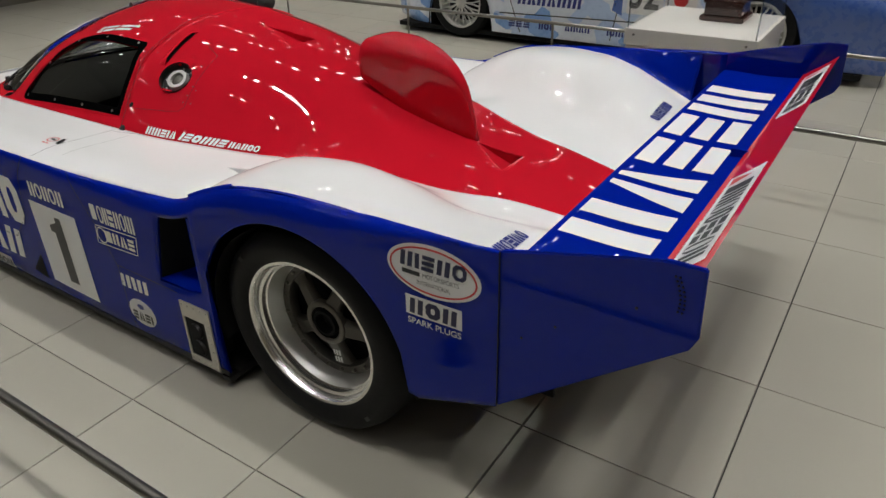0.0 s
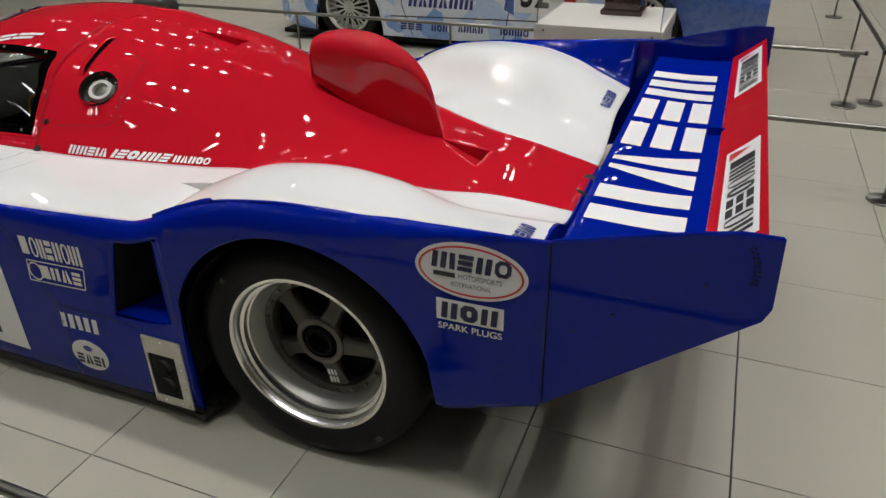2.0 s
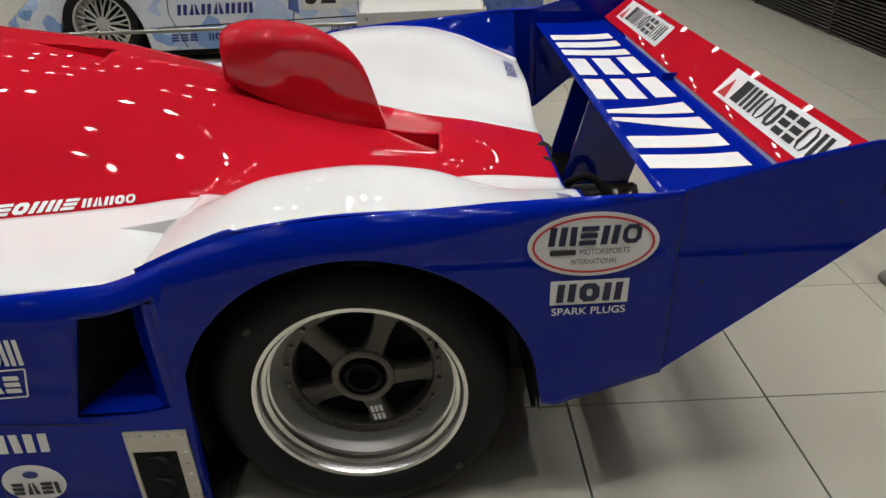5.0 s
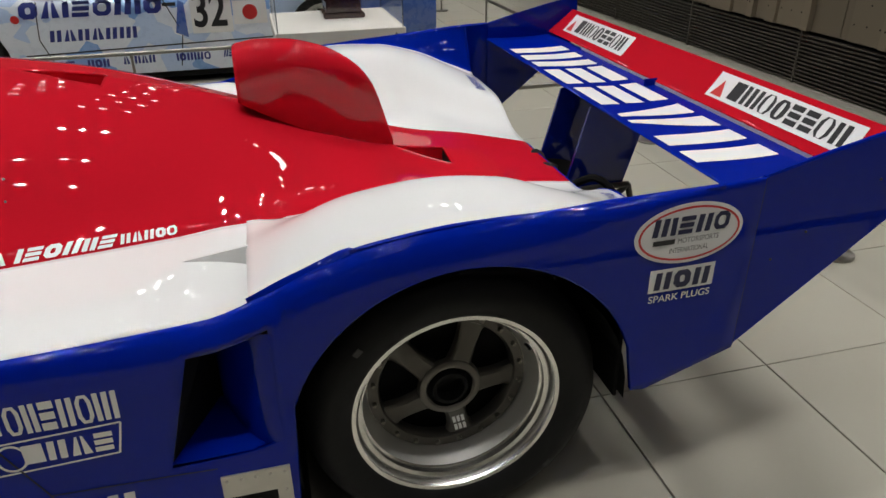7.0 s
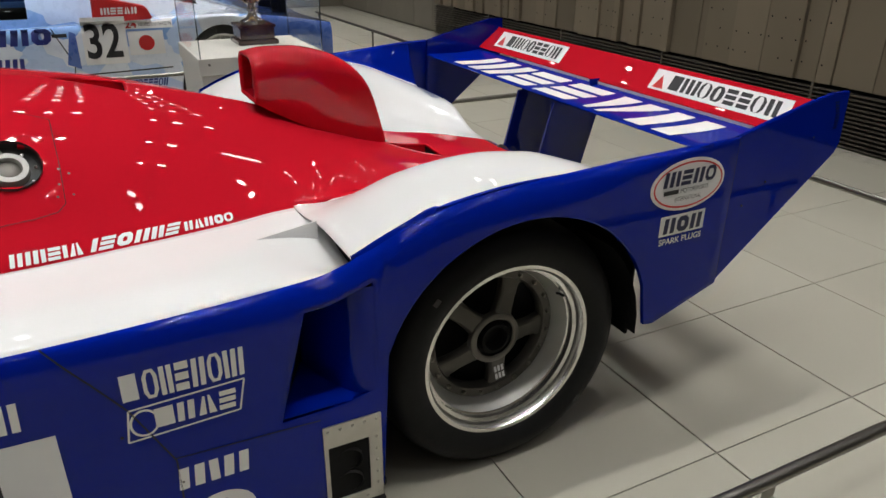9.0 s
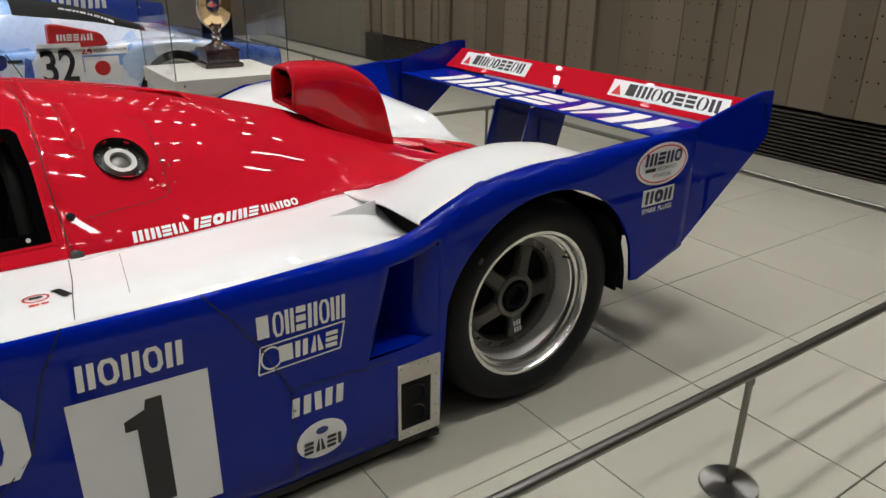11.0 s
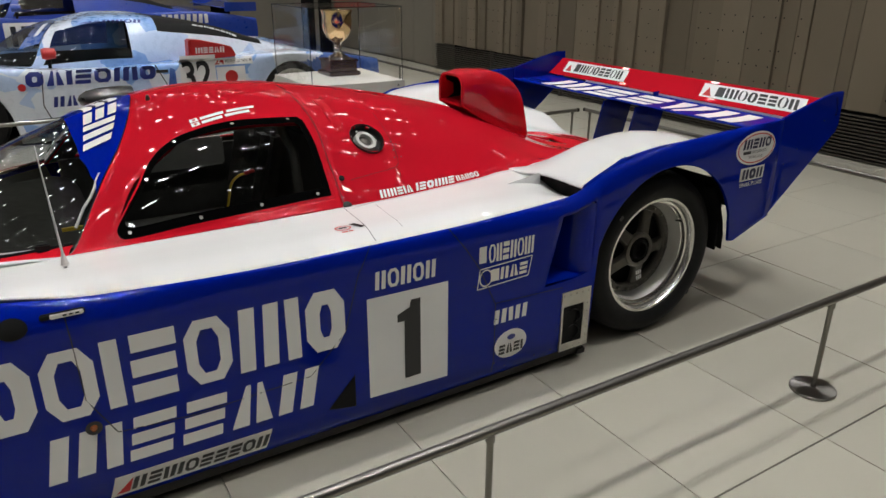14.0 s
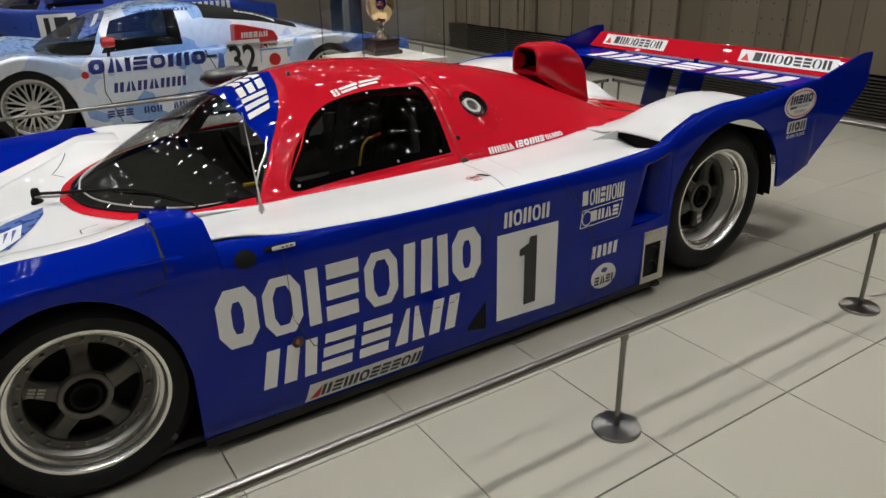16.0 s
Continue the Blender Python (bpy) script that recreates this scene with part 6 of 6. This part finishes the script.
    part("bulkhead", box(rx(0.43), rx(0.45), yc - 0.55, yc + 0.55, belt, roof - 0.1, 0.01), BLACK, root, smooth=False)
    part("floor_pan", box(xr + 0.15, xf - 0.2, yc - hw + 0.05, yc + hw - 0.05, 0.05, 0.09), BLACK, root, smooth=False)
    for c in (x_front, x_rear):
        for s in (1, -1):
            mesh_wheel(root, c, yc + s * (hw - 0.03), R, s, R, R * 0.70, 0.30, spokes, wheel_mat)
            arc = [(c + (R + 0.04) * math.cos(t), 0.10 + (R + 0.21) * math.sin(t)) for t in np.linspace(0, math.pi, 16)]
            part("wheel_well", grid([[(x, yc + s * (hw - 0.03), z) for x, z in arc], [(x, yc + s * (hw - 0.45), z) for x, z in arc]]), BLACK, root)
            part("well_wall", box(c - R - 0.05, c + R + 0.05, yc + s * (hw - 0.45) - 0.01, yc + s * (hw - 0.45) + 0.01, 0.08, 0.62), BLACK, root, smooth=False)
    m = lathe([(0.0001, -0.06), (0.05, -0.05), (0.06, 0.02), (0.05, 0.05), (0.0001, 0.05)], "z", 14)
    bmesh.ops.transform(m, matrix=Matrix.Translation((rx(0.75), yc + 0.90, belt + 0.14)) @ Euler((0, radians(90), 0)).to_matrix().to_4x4() @ Matrix.Diagonal((0.8, 1.3, 1, 1)), verts=m.verts[:])
    mir = part("mirror", m, VINYL_R if paint is SKYBLUE else paint, root)
    part("mirror_stalk", tube([(rx(0.75), yc + 0.80, belt), (rx(0.75), yc + 0.90, belt + 0.1)], 0.014, 8), BLACK, mir)
    part("rear_wing", blade(x_rear - 0.45, wing_z, 0.34, 8, 0.02, 0.01, yc - 0.9, yc + 0.9), wing_mat or paint, root)
    for s in (1, -1):
        part("wing_plate", box(x_rear - 0.95, x_rear - 0.5, yc + s * 0.9 - 0.006, yc + s * 0.9 + 0.006, wing_z - 0.05, wing_z + 0.07, 0.004), wing_mat or paint, root, smooth=False)
        part("wing_post", box(x_rear - 0.75, x_rear - 0.6, yc + s * 0.25 - 0.006, yc + s * 0.25 + 0.006, belt - 0.05, wing_z), BLACK, root, smooth=False)
    return root, surface(side), yc, hw


def far_mark(root, tree, y, name, polys, m, lift=0.003):
    return stick(name, polys, lambda u, v: (-u, y, v), (0, 1, 0), tree, m, root, lift)


C2, T2, *_ = coupe("racing_car", "light blue patchwork closed racing coupe with race number 32", 2.50, -0.22, -3.88, 2.0, 1.05, SKYBLUE, SKYBLUE, WHEELW, "racing cars behind",
                         roof=1.06, belt=0.66, spokes=14, tail_mat=MIDBLUE, wing_mat=VINYL_R, wing_z=1.22)
far_mark(C2, T2, -3.88, "number_panel", [rect(-0.83, -0.52, 0.385, 0.735, 0.02)], VINYL_W)
far_mark(C2, T2, -3.88, "number", fit_words("32", -0.675, 0.56, 0.25, 0.26, 0.02), VINYL_K, 0.005)
far_mark(C2, T2, -3.88, "flag_panel", [rect(-0.50, -0.24, 0.44, 0.62)], VINYL_W)
far_mark(C2, T2, -3.88, "flag_disc", [disc(-0.37, 0.53, 0.058, 0.058)], VINYL_R, 0.005)
far_mark(C2, T2, -3.88, "race_word_panel", [rect(-0.52, -0.16, 0.635, 0.70)], VINYL_W)
far_mark(C2, T2, -3.88, "race_word", fit_words("24", -0.465, 0.668, 0.085, 0.05, 0.02), VINYL_R, 0.005)
far_mark(C2, T2, -3.88, "race_word", fit_words("HEURES DU MANS 98", -0.29, 0.668, 0.24, 0.028), VINYL_K, 0.005)
far_mark(C2, T2, -3.88, "sponsor_mark", blocks("cai=onic", -2.03, 0.555, 1.0, 0.115, 0.1), VINYL_B)
far_mark(C2, T2, -3.88, "sponsor_mark", blocks("nananni", -1.86, 0.38, 0.62, 0.085, 0.1), VINYL_B)
far_mark(C2, T2, -3.88, "small_mark", blocks("===", -1.95, 0.17, 0.22, 0.06), VINYL_B)
far_mark(C2, T2, -3.88, "small_mark", blocks("ncn", -1.64, 0.17, 0.16, 0.06), VINYL_B)
far_mark(C2, T2, -3.88, "small_mark", blocks("anian", -1.38, 0.18, 0.24, 0.06), VINYL_B)
far_mark(C2, T2, -3.88, "small_mark", blocks("icnino", -0.98, 0.18, 0.26, 0.06), VINYL_B)
far_mark(C2, T2, -3.88, "small_mark", blocks("n=ino===on", -0.62, 0.19, 0.36, 0.06, 0.2), VINYL_B)
far_mark(C2, T2, -3.88, "door_gap", line([(-1.83, 0.12), (-1.93, 0.40), (-1.90, 0.67)], 0.008), SEAM)
far_mark(C2, T2, -3.88, "door_gap", line([(-0.95, 0.14), (-0.90, 0.40), (-1.02, 0.67)], 0.008), SEAM)

bm = bmesh.new()
p = [(0.72, 0.68), (0.71, 0.865), (0.62, 0.86), (0.33, 0.79), (0.29, 0.70)]
a = [bm.verts.new((x, -4.08, z)) for x, z in p]
b = [bm.verts.new((x, -3.93, z)) for x, z in p]
bm.faces.new(a)
bm.faces.new(b[::-1])
for k in range(5):
    bm.faces.new((a[k], b[k], b[(k + 1) % 5], a[(k + 1) % 5]))
bmesh.ops.recalc_face_normals(bm, faces=bm.faces[:])
bmesh.ops.bevel(bm, geom=bm.edges[:], offset=0.010, segments=2, affect="EDGES")
part("side_fin", bm, VINYL_R, C2, "red side fin behind the door")
stick("fin_mark", blocks("ni==an", -0.66, 0.745, 0.26, 0.05), lambda u, v: (-u, -3.929, v), (0, 1, 0), None, VINYL_W, C2, 0.003)
def child(root, name):
    return next(o for o in root.children if o.name.split(".")[0] == name)


CABIN2 = surface(child(C2, "cabin"))
stick("roof_mark", blocks("ciaonion", -1.52, 0.0, 0.50, 0.055, 0.1), lambda u, v: (-u, -4.30 - v, 1.0), (0, 0.35, 0.94), CABIN2, VINYL_B, C2, 0.006, reach=0.5)
stick("deck_mark", blocks("#=n#a=n#", -0.55, 0.0, 0.42, 0.04, 0.1), lambda u, v: (-u, -4.42 - v, 0.9), (0, 0.35, 0.94), CABIN2, VINYL_W, C2, 0.006, reach=0.5)
far_mark(C2, T2, -3.88, "round_badge", [disc(-2.06, 0.555, 0.03, 0.03, 16)], VINYL_R)
far_mark(C2, T2, -3.88, "door_catch", [rect(-1.02, -0.92, 0.60, 0.625)], SEAM)
# the duct's shade is a flat patch of mid blue on the flank
far_mark(C2, T2, -3.88, "duct_shadow", [[(-0.95, 0.40), (-0.86, 0.36), (-0.86, 0.62), (-0.90, 0.64)]], MIDBLUE)
far_mark(C2, T2, -3.88, "skirt_gap", line([(-2.05, 0.285), (-1.0, 0.31), (-0.20, 0.33)], 0.010), SEAM)
C3, T3, *_ = coupe("racing_car", "dark blue racing coupe with white markings", 2.55, -0.15, -7.6, 1.9, 1.2, NAVY, NAVY, WHEELW, "racing cars behind",
                         belt=0.85, roof=1.22)
far_mark(C3, T3, -7.6, "number_panel", [rect(-2.05, -1.60, 0.50, 0.82)], VINYL_W)
far_mark(C3, T3, -7.6, "number_bar", [rect(-1.98, -1.92, 0.54, 0.78), rect(-1.86, -1.70, 0.54, 0.78)], VINYL_K, 0.005)
far_mark(C3, T3, -7.6, "sponsor_mark", blocks("innni", -0.2, 0.75, 0.6, 0.12), VINYL_W)


# ---- floor tiles: the nearest as pieces, the rest joined ----
def tiles():
    g = 0.0017
    wide_x, wide_y = (-1, -2), (3,)     # joints that are broader
    bm = bmesh.new()
    box(g, T - g, g, T - g, -0.012, 0.0, 0.0, bm)
    top = [e for e in bm.edges if all(v.co.z > -0.001 for v in e.verts)]
    bmesh.ops.bevel(bm, geom=top, offset=0.0012, segments=1, affect="EDGES")
    me = bpy.data.meshes.new("tile")
    bm.to_mesh(me)
    bm.free()
    me.materials.append(TILE)
    i0, i1 = math.floor((X0 - GX) / T), math.ceil((X1 - GX) / T)
    j0, j1 = math.floor((Y0 - GY) / T), math.ceil((Y1 - GY) / T)
    cells = [(i, j) for i in range(i0, i1) for j in range(j0, j1)]
    cells.sort(key=lambda c: abs(GX + (c[0] + 0.5) * T + 0.3) * 1.2 + abs(GY + (c[1] + 0.5) * T + 0.5))
    rest = bmesh.new()
    for k, (i, j) in enumerate(cells):
        x, y = GX + i * T, GY + j * T
        if k < 300:
            o = new("tile", me)
            o.location = (x, y, 0)
            o.parent = FLOOR
            if i in wide_x:          # a broader joint runs along these tiles
                o.scale.x, o.location.x = 0.9965, x + 0.0021
            if j in wide_y:
                o.scale.y, o.location.y = 0.9965, y + 0.0021
        else:
            box(x + g, x + T - g, y + g, y + T - g, -0.012, 0.0, 0.0, rest)
    o = link("tile_field", rest, TILE, FLOOR, smooth=False)
    o["kind"] = "stuff"


tiles()
